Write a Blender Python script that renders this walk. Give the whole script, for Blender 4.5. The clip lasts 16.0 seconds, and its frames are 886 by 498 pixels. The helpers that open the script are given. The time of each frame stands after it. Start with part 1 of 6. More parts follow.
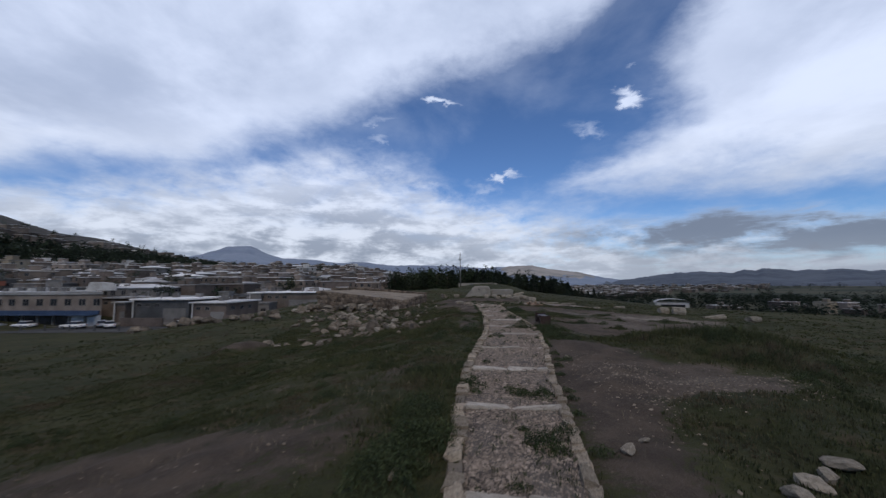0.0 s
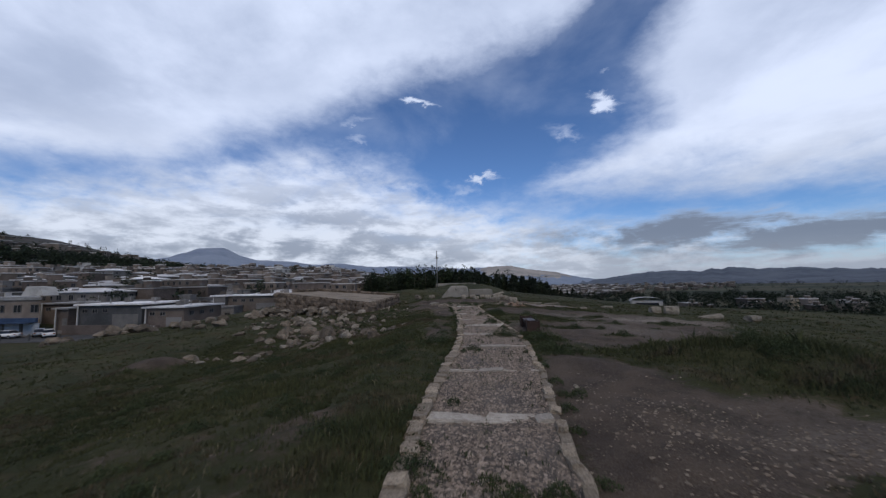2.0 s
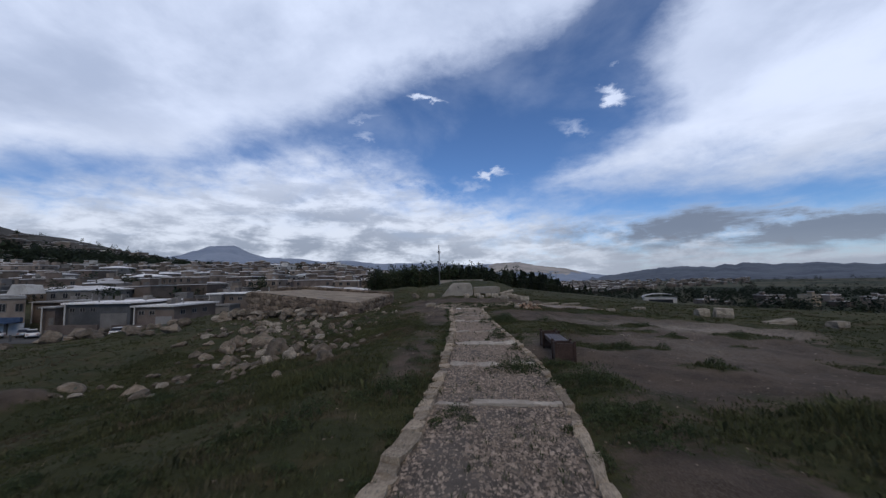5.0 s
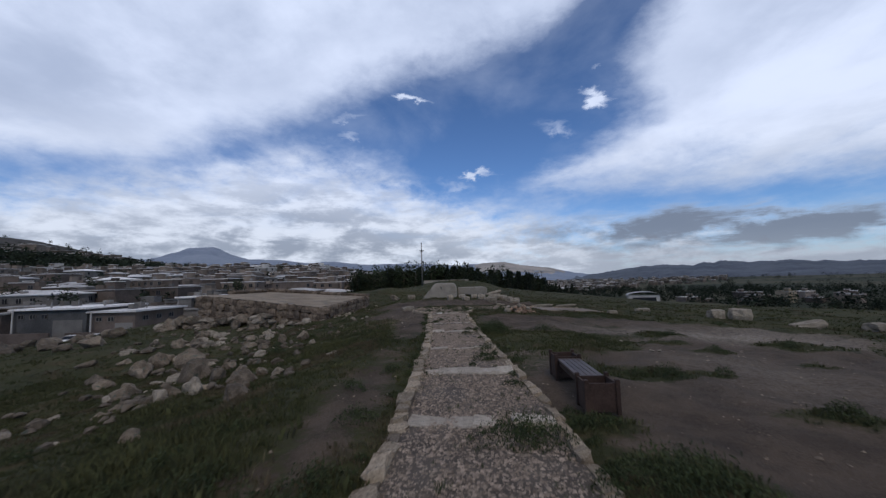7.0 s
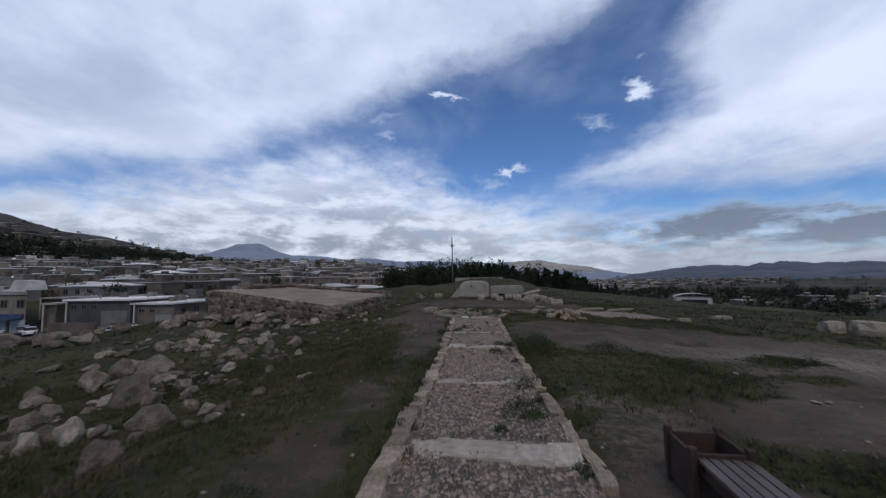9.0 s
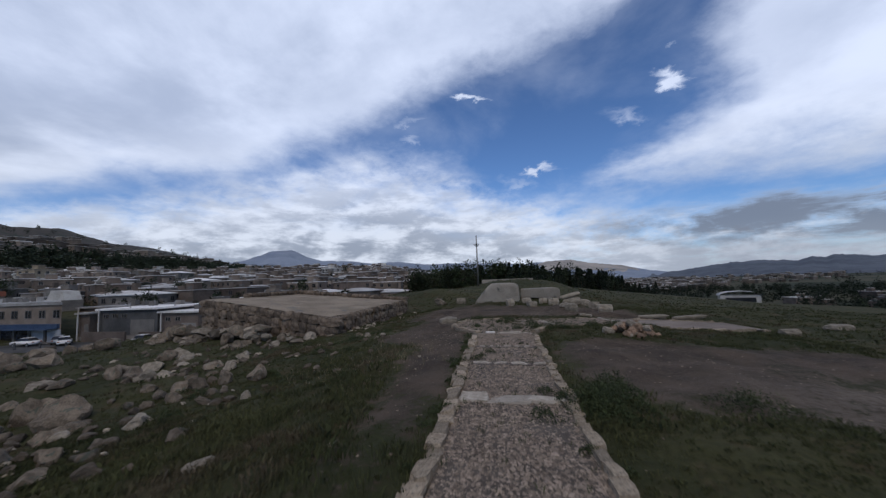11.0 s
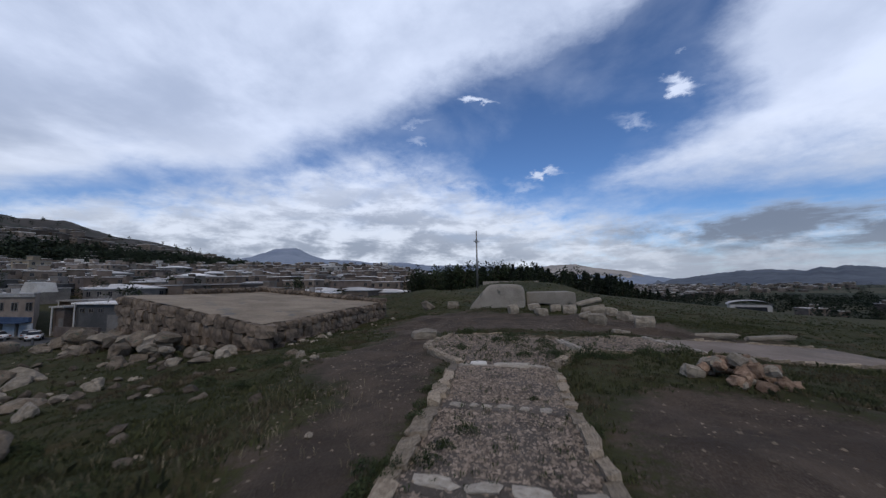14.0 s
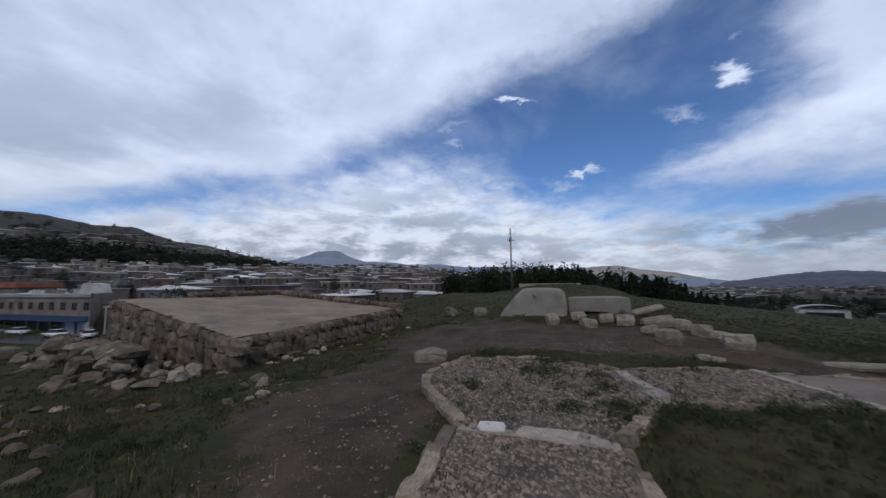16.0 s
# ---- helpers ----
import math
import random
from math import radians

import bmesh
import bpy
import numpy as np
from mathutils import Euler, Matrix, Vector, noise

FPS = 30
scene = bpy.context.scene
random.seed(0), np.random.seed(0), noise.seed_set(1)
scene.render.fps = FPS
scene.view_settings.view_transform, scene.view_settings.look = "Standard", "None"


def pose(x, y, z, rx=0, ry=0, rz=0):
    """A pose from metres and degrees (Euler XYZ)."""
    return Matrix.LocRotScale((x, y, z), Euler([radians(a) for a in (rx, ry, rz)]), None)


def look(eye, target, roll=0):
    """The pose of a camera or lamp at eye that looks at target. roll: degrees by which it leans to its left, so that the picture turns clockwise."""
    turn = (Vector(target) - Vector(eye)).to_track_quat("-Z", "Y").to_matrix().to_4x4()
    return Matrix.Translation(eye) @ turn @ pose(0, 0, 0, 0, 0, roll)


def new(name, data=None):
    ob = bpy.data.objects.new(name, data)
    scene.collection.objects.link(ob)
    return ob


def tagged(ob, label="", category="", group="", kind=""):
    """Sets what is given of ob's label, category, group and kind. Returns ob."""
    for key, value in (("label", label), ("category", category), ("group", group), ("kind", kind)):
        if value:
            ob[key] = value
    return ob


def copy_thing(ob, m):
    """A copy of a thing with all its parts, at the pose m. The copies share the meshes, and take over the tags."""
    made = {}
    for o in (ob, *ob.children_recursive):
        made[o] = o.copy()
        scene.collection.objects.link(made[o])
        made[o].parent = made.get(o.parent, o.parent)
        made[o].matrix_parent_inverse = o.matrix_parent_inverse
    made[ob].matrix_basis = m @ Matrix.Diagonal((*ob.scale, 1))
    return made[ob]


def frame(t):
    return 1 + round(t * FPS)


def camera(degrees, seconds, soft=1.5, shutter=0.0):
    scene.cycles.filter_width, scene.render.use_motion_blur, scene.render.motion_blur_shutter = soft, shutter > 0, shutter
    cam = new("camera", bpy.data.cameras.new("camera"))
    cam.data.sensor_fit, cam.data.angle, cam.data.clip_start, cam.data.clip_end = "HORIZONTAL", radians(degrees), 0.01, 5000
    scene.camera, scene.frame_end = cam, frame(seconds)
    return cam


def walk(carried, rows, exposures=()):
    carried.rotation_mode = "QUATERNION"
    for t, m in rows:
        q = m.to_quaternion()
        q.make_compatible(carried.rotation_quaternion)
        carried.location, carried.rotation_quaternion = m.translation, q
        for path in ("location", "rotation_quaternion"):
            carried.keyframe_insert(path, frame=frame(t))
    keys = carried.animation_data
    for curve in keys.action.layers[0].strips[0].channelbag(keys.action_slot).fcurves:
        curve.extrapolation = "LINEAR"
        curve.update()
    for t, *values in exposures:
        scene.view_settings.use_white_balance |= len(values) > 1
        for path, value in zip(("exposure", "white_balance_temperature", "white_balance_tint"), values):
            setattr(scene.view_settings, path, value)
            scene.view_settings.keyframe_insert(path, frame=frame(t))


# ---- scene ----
# the walk: seconds, place in metres, turn in degrees
ROWS = [
    (0.0, 0.000, 0.000, 1.990, 95.11, 0.63, 7.84),
    (0.5, 0.052, 0.891, 1.942, 95.25, 0.74, 5.13),
    (1.0, 0.088, 1.739, 1.895, 94.94, 0.84, 4.94),
    (1.5, 0.104, 2.581, 1.867, 95.12, 1.04, 3.66),
    (2.0, 0.138, 3.417, 1.850, 95.20, 1.19, 4.64),
    (2.5, 0.196, 4.342, 1.813, 95.13, 1.20, 3.66),
    (3.0, 0.281, 5.211, 1.811, 95.27, 0.69, 5.67),
    (3.5, 0.338, 6.098, 1.851, 95.41, 0.51, 5.64),
    (4.0, 0.403, 6.869, 1.851, 95.23, 0.85, 5.60),
    (6.5, 0.538, 10.907, 1.796, 94.32, 1.77, 6.20),
    (7.0, 0.569, 11.693, 1.787, 94.70, 1.90, 3.77),
    (7.5, 0.612, 12.546, 1.754, 94.87, 1.66, 4.72),
    (8.0, 0.618, 13.381, 1.761, 94.59, 1.56, 5.15),
    (8.5, 0.620, 14.247, 1.745, 94.23, 0.98, 8.53),
    (9.0, 0.679, 15.054, 1.732, 94.45, 1.08, 9.20),
    (11.5, 0.366, 19.482, 1.763, 95.06, 2.22, 14.12),
    (12.0, 0.307, 20.264, 1.723, 95.23, 1.71, 14.26),
    (12.5, 0.258, 21.129, 1.671, 95.03, 1.25, 15.09),
    (13.0, 0.212, 21.922, 1.649, 94.74, 1.35, 13.56),
    (13.5, 0.207, 22.687, 1.620, 95.19, 1.55, 11.64),
    (14.0, 0.165, 23.467, 1.592, 95.19, 0.85, 14.03),
    (14.5, 0.130, 24.204, 1.606, 95.43, 0.89, 13.67),
    (15.0, 0.102, 24.922, 1.614, 95.41, 1.15, 15.55),
    (15.5, 0.096, 25.629, 1.636, 95.49, 1.31, 16.11),
    (16.0, 0.035, 26.350, 1.644, 95.53, 0.72, 19.84),
]
cam = camera(101.2, 16.0, 1.35, 0.5)
walk(cam, [(t, pose(x, y, z, rx, ry, rz)) for t, x, y, z, rx, ry, rz in ROWS], exposures=[(0.0, 0.0), (16.0, 0.0)])


# ---- sky and sun ----
class Nodes:
    """Small helper to wire shader nodes."""

    def __init__(self, tree):
        self.tree = tree
        self.n = tree.nodes
        self.l = tree.links

    def add(self, kind, **values):
        node = self.n.new(kind)
        for key, value in values.items():
            node.inputs[int(key[1:])].default_value = value
        return node

    def put(self, value, socket):
        if isinstance(value, bpy.types.NodeSocket):
            self.l.new(value, socket)
        else:
            socket.default_value = value

    def math(self, op, a, b=0.0, c=0.0, clamp=False):
        node = self.n.new("ShaderNodeMath")
        node.operation, node.use_clamp = op, clamp
        for v, s in zip((a, b, c), node.inputs):
            self.put(v, s)
        return node.outputs[0]

    def step(self, v, lo, hi, to0=0.0, to1=1.0):
        node = self.n.new("ShaderNodeMapRange")
        node.interpolation_type = "SMOOTHSTEP"
        for x, s in zip((v, lo, hi, to0, to1), node.inputs):
            self.put(x, s)
        return node.outputs[0]

    def mix(self, f, a, b, how="MIX"):
        node = self.n.new("ShaderNodeMix")
        node.data_type, node.blend_type = "RGBA", how
        self.put(f, node.inputs[0])
        for v, s in ((a, node.inputs[6]), (b, node.inputs[7])):
            self.put((*v, 1) if isinstance(v, tuple) and len(v) == 3 else v, s)
        return node.outputs[2]

    def noise(self, vec, scale, detail=5.0, rough=0.55, warp=0.0):
        node = self.n.new("ShaderNodeTexNoise")
        node.inputs["Scale"].default_value, node.inputs["Detail"].default_value = scale, detail
        node.inputs["Roughness"].default_value, node.inputs["Distortion"].default_value = rough, warp
        if vec is not None:
            self.l.new(vec, node.inputs["Vector"])
        return node.outputs[0]

    def xyz(self, x, y, z):
        node = self.n.new("ShaderNodeCombineXYZ")
        for v, s in zip((x, y, z), node.inputs):
            self.put(v, s)
        return node.outputs[0]


SUN_HEIGHT, SUN_TURN = radians(50), radians(165)
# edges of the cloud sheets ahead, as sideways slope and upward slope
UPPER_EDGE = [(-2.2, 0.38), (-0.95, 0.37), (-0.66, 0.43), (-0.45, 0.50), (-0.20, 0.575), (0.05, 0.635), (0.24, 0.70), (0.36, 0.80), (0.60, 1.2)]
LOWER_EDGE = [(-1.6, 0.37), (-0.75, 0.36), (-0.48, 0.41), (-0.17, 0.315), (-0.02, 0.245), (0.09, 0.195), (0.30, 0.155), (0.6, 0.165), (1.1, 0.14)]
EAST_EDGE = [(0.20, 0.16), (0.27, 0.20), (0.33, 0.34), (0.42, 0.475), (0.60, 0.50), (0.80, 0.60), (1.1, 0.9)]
# single small clouds: place, half sizes, tilt, weight
PUFFS = [(-0.145, 0.522, 0.050, 0.014, -22, 0.30), (0.376, 0.487, 0.032, 0.022, -8, 0.30), (0.035, 0.287, 0.045, 0.014, 6, 0.24), (-0.33, 0.472, 0.10, 0.020, 4, 0.13),
         (0.27, 0.405, 0.06, 0.024, -20, 0.13), (-0.31, 0.415, 0.05, 0.022, -16, 0.15), (0.39, 0.575, 0.02, 0.010, 10, 0.12), (-0.03, 0.255, 0.05, 0.02, -10, 0.12)]
world = bpy.data.worlds.new("sky")
scene.world = world
world.use_nodes = True
N = Nodes(world.node_tree)
back = N.n["Background"]
sky = N.n.new("ShaderNodeTexSky")
sky.sky_type, sky.sun_disc, sky.sun_elevation, sky.sun_rotation = "NISHITA", False, SUN_HEIGHT, SUN_TURN
sky.altitude, sky.air_density, sky.dust_density, sky.ozone_density = 1500, 1.0, 0.6, 2.5
coord = N.n.new("ShaderNodeTexCoord").outputs["Generated"]
split = N.n.new("ShaderNodeSeparateXYZ")
N.l.new(coord, split.inputs[0])
dx, dy, dz = split.outputs
ahead = N.math("MAXIMUM", dy, 0.12)
flat = N.math("ADD", N.math("MAXIMUM", dz, 0.0), 0.16)
layer = N.xyz(N.math("DIVIDE", dx, flat), N.math("DIVIDE", dy, flat), 0.0)
fold = N.xyz(dx, dy, N.math("MULTIPLY", dz, 1.9))
wob1 = N.math("MULTIPLY", N.math("SUBTRACT", N.noise(fold, 3.4, 8.0, 0.60), 0.5), 0.20)
wob2 = N.math("MULTIPLY", N.math("SUBTRACT", N.noise(layer, 1.9, 8.0, 0.62), 0.5), 0.12)
u0, v0 = N.math("DIVIDE", dx, ahead), N.math("DIVIDE", dz, ahead)
u, v = N.math("ADD", u0, wob1), N.math("ADD", v0, wob2)


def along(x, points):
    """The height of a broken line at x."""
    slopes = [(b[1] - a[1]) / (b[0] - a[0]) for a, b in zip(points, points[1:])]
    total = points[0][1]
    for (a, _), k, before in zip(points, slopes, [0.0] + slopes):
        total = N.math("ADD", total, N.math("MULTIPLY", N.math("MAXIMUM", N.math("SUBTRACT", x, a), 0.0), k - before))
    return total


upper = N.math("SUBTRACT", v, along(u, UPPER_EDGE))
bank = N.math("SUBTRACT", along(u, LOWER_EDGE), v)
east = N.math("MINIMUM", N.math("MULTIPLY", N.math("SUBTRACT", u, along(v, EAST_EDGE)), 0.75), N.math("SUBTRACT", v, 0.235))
big = N.noise(layer, 0.85, 9.0, 0.58, 0.15)
streak = N.noise(N.xyz(N.math("DIVIDE", dx, flat), N.math("MULTIPLY", N.math("DIVIDE", dy, flat), 0.75), 3.0), 1.5, 8.0, 0.55, 0.3)
cells = N.noise(N.xyz(dx, dy, N.math("MULTIPLY", dz, 3.6)), 7.5, 9.0, 0.60, 0.25)
grain = N.noise(fold, 16.0, 7.0, 0.62, 0.2)
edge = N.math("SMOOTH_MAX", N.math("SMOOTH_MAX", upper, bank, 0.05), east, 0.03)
# overhead and behind, broken cloud of the same kind
broken = N.math("MAXIMUM", N.step(dz, 0.66, 0.86), N.step(dy, 0.45, 0.15))
edge = N.math("ADD", N.math("MULTIPLY", edge, N.math("SUBTRACT", 1.0, broken)), N.math("MULTIPLY", broken, N.math("MULTIPLY", N.math("SUBTRACT", big, 0.52), 0.9)))
in_bank = N.step(bank, -0.02, 0.05)
rag = N.math("ADD", N.math("MULTIPLY", N.math("SUBTRACT", streak, 0.5), 0.22), N.math("MULTIPLY", N.math("SUBTRACT", grain, 0.5), N.math("ADD", 0.09, N.math("MULTIPLY", in_bank, 0.16))))
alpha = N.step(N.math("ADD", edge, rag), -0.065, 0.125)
for cu, cv, ru, rv, tilt, weight in PUFFS:
    c, s = math.cos(radians(tilt)), math.sin(radians(tilt))
    du = N.math("SUBTRACT", N.math("ADD", u0, N.math("MULTIPLY", N.math("SUBTRACT", cells, 0.5), 0.16)), cu)
    dv = N.math("SUBTRACT", N.math("ADD", v0, N.math("MULTIPLY", N.math("SUBTRACT", grain, 0.5), 0.13)), cv)
    p = N.math("DIVIDE", N.math("ADD", N.math("MULTIPLY", du, c), N.math("MULTIPLY", dv, s)), ru)
    q = N.math("DIVIDE", N.math("SUBTRACT", N.math("MULTIPLY", dv, c), N.math("MULTIPLY", du, s)), rv)
    r2 = N.math("ADD", N.math("MULTIPLY", p, p), N.math("MULTIPLY", q, q))
    puff = N.math("MULTIPLY", N.math("EXPONENT", N.math("MULTIPLY", r2, -0.9)), weight * 3.4)
    alpha = N.math("MAXIMUM", alpha, N.step(N.math("MULTIPLY", puff, N.math("ADD", 0.35, N.math("MULTIPLY", grain, 1.3))), 0.10, 0.95))
# thin places in the sheets and a faint veil over the blue
thin = N.math("MULTIPLY", N.step(N.noise(layer, 1.15, 8.0, 0.58, 0.7), 0.50, 0.70), N.step(edge, 0.30, 0.04, 0.0, 0.42))
veil = N.math("MULTIPLY", N.step(streak, 0.44, 0.78), 0.30)
alpha = N.math("MAXIMUM", N.math("MULTIPLY", alpha, N.math("SUBTRACT", 1.0, thin)), veil)
low = N.step(dz, 0.05, 0.40)
relief = N.mix(in_bank, N.math("ADD", N.math("MULTIPLY", big, 0.60), N.math("MULTIPLY", streak, 0.40)), N.math("ADD", N.math("ADD", N.math("MULTIPLY", cells, 0.80), N.math("MULTIPLY", streak, 0.20)), N.math("MULTIPLY", N.math("SUBTRACT", grain, 0.5), 0.40)))
thick = N.step(relief, 0.38, 0.60)
depth = N.step(edge, 0.02, 0.30)
thick = N.math("MULTIPLY", thick, N.math("ADD", 0.45, N.math("MULTIPLY", depth, 0.55)))
dark_du, dark_dv = N.math("DIVIDE", N.math("SUBTRACT", u, 0.76), 0.56), N.math("DIVIDE", N.math("SUBTRACT", v0, 0.112), 0.070)
dark = N.math("EXPONENT", N.math("MULTIPLY", N.math("ADD", N.math("MULTIPLY", dark_du, dark_du), N.math("MULTIPLY", dark_dv, dark_dv)), -1.0))
dark = N.math("MULTIPLY", dark, N.math("ADD", 0.95, N.math("MULTIPLY", N.math("SUBTRACT", cells, 0.5), 3.2)))
dark = N.step(N.math("ADD", dark, N.math("MULTIPLY", N.math("SUBTRACT", grain, 0.5), 0.25)), 0.20, 0.85)
white = N.mix(low, (7.0, 7.65, 8.9), (7.5, 8.4, 10.6))
grey = N.mix(low, (3.0, 3.5, 4.5), (4.3, 5.1, 7.0))
cloud = N.mix(thick, white, grey)
cloud = N.mix(N.math("MULTIPLY", dark, 0.95), cloud, (1.7, 2.05, 2.8))
alpha = N.math("MAXIMUM", alpha, N.math("MULTIPLY", dark, 0.94))
murk = N.math("MULTIPLY", N.step(u0, 0.05, 0.55), N.step(v0, 0.13, 0.04))
cloud = N.mix(N.math("MULTIPLY", murk, 0.62), cloud, (2.9, 3.3, 4.1))
blue = N.mix(1.0, sky.outputs[0], (0.66, 0.86, 1.12), "MULTIPLY")
N.l.new(N.mix(alpha, blue, cloud), back.inputs[0])
back.inputs[1].default_value = 0.1

sun = new("sun", bpy.data.lights.new("sun", "SUN"))
sun.data.energy, sun.data.angle, sun.data.color = 1.0, radians(22), (1.0, 0.90, 0.76)
sun.matrix_world = look((0, 0, 60), (60 * math.cos(SUN_HEIGHT) * -math.sin(SUN_TURN), 60 * math.cos(SUN_HEIGHT) * -math.cos(SUN_TURN), 60 - 60 * math.sin(SUN_HEIGHT)))


# ---- materials ----
def mat(name, c1, c2, scale=2.0, fine=25.0, rough=0.9, bump=0.3, metal=0.0, vary=0.0, island=0.0, spots=None, where="pos", gap=0.02):
    """A surface: two colours mixed by broad and fine noise, fine relief, and an own shade for each piece."""
    m = bpy.data.materials.new(name)
    m.use_nodes = True
    k = Nodes(m.node_tree)
    bsdf = k.n["Principled BSDF"]
    if where == "pos":
        vec = k.n.new("ShaderNodeNewGeometry").outputs["Position"]
    else:
        vec = k.n.new("ShaderNodeTexCoord").outputs["Object"]
    c1, c2 = ((c[0] * 1.08, c[1], c[2] * 0.90) for c in (c1, c2))
    wide, small = k.noise(vec, scale, 4.0), k.noise(vec, fine, 5.0, 0.6)
    f = k.step(k.math("ADD", k.math("MULTIPLY", wide, 0.6), k.math("MULTIPLY", small, 0.4)), 0.36, 0.64)
    col = k.mix(f, c1, c2)
    if spots:
        col = k.mix(k.step(k.noise(vec, spots[1], 3.0, 0.6, 0.5), spots[2], spots[2] + 0.12), col, spots[0])
    if vary:
        rnd = k.n.new("ShaderNodeObjectInfo").outputs["Random"]
        col = k.mix(1.0, col, k.step(rnd, 0.0, 1.0, 1.0 - vary, 1.0 + vary), "MULTIPLY")
    if island:
        rnd = k.n.new("ShaderNodeNewGeometry").outputs["Random Per Island"]
        col = k.mix(1.0, col, k.step(rnd, 0.0, 1.0, 1.0 - island, 1.0 + island), "MULTIPLY")
    k.l.new(col, bsdf.inputs["Base Color"])
    bsdf.inputs["Roughness"].default_value, bsdf.inputs["Metallic"].default_value = rough, metal
    bsdf.inputs["Specular IOR Level"].default_value = 0.3
    if bump:
        b = k.n.new("ShaderNodeBump")
        b.inputs["Strength"].default_value, b.inputs["Distance"].default_value = bump, gap
        k.l.new(small, b.inputs["Height"])
        k.l.new(b.outputs[0], bsdf.inputs["Normal"])
    return m


STONE = mat("limestone", (0.150, 0.130, 0.102), (0.30, 0.265, 0.215), 3.0, 30.0, 0.9, 0.5, vary=0.18, spots=((0.17, 0.16, 0.13), 5.0, 0.60), where="obj")
ROCK = mat("field_rock", (0.082, 0.066, 0.049), (0.198, 0.164, 0.127), 1.8, 14.0, 0.92, 0.7, vary=0.35, spots=((0.08, 0.085, 0.06), 3.0, 0.57), where="obj", gap=0.04)
REDROCK = mat("reddish_rock", (0.160, 0.102, 0.068), (0.32, 0.230, 0.168), 2.4, 16.0, 0.9, 0.6, vary=0.25, where="obj", gap=0.03)
CURB = mat("kerb_stone", (0.165, 0.133, 0.098), (0.34, 0.288, 0.222), 4.0, 35.0, 0.9, 0.6, vary=0.28, spots=((0.12, 0.11, 0.085), 6.0, 0.58), where="obj")
BAR = mat("step_stone", (0.24, 0.215, 0.18), (0.40, 0.37, 0.325), 4.0, 40.0, 0.88, 0.4, vary=0.15, spots=((0.16, 0.14, 0.12), 6.0, 0.60), where="obj")
GRAVELBED = mat("gravel_bed", (0.055, 0.047, 0.040), (0.115, 0.101, 0.087), 1.5, 60.0, 0.95, 0.9)
PEBBLE = mat("pebble", (0.145, 0.118, 0.097), (0.272, 0.226, 0.187), 9.0, 60.0, 0.9, 0.0, island=0.36)
CONCRETE = mat("weathered_slab", (0.150, 0.120, 0.086), (0.262, 0.218, 0.164), 0.7, 12.0, 0.92, 0.4, spots=((0.12, 0.11, 0.095), 0.9, 0.58))
ASHLAR = mat("pale_carved_stone", (0.175, 0.16, 0.138), (0.265, 0.245, 0.215), 1.1, 22.0, 0.9, 0.35, vary=0.12, spots=((0.10, 0.093, 0.078), 1.6, 0.60), where="obj")
WALLSTONE = mat("wall_stone", (0.080, 0.061, 0.045), (0.185, 0.148, 0.115), 2.6, 20.0, 0.92, 0.6, vary=0.35, where="obj", gap=0.03)
MORTAR = mat("dark_joint", (0.035, 0.031, 0.027), (0.075, 0.067, 0.058), 4.0, 40.0, 0.95, 0.4)
WOOD = mat("dark_stained_wood", (0.026, 0.015, 0.011), (0.054, 0.033, 0.025), 3.0, 45.0, 0.78, 0.3, vary=0.12, where="obj", gap=0.004)
# seat slats: the lighter colour stands in for reflected sky
SLATWOOD = mat("sky_sheen_seat_wood", (0.050, 0.037, 0.032), (0.092, 0.072, 0.064), 3.0, 45.0, 0.48, 0.3, vary=0.12, where="obj", gap=0.004)
METAL = mat("galvanised_steel", (0.16, 0.16, 0.16), (0.27, 0.27, 0.27), 2.0, 20.0, 0.5, 0.1, metal=0.6)
BARK = mat("bark", (0.05, 0.04, 0.03), (0.11, 0.09, 0.07), 3.0, 20.0, 0.95, 0.6, where="obj")
PINE = mat("pine_foliage", (0.009, 0.014, 0.009), (0.023, 0.034, 0.017), 0.6, 6.0, 0.95, 0.0, vary=0.25, island=0.30)
LEAF = mat("broad_foliage", (0.012, 0.020, 0.009), (0.036, 0.049, 0.020), 0.6, 6.0, 0.9, 0.0, vary=0.3, island=0.45)
GRASS = mat("grass_blades", (0.032, 0.040, 0.015), (0.064, 0.069, 0.028), 0.35, 3.0, 0.9, 0.0, island=0.28, spots=((0.084, 0.064, 0.036), 0.45, 0.52))
WEED = mat("weed_leaves", (0.024, 0.036, 0.014), (0.050, 0.064, 0.025), 2.0, 9.0, 0.9, 0.0, island=0.35)
STRAW = mat("dry_stalks", (0.13, 0.115, 0.075), (0.22, 0.19, 0.13), 2.0, 9.0, 0.9, 0.0, island=0.35)
GLASS = mat("dark_pane", (0.015, 0.017, 0.02), (0.03, 0.033, 0.04), 0.5, 3.0, 0.15, 0.0)
ROOFWHITE = mat("white_roof_sheet", (0.40, 0.40, 0.405), (0.68, 0.685, 0.70), 0.12, 3.0, 0.7, 0.1, vary=0.4)
ROOFGREY = mat("grey_roof", (0.17, 0.17, 0.17), (0.32, 0.32, 0.32), 0.25, 3.0, 0.85, 0.1, vary=0.3)
ROOFRED = mat("rust_red_roof", (0.20, 0.07, 0.045), (0.30, 0.11, 0.07), 0.4, 4.0, 0.8, 0.1)
TAN = mat("tan_brick_wall", (0.112, 0.092, 0.078), (0.195, 0.166, 0.145), 0.3, 6.0, 0.92, 0.2, vary=0.25)
BROWN = mat("brown_brick_wall", (0.066, 0.053, 0.046), (0.122, 0.100, 0.088), 0.3, 6.0, 0.92, 0.2, vary=0.25)
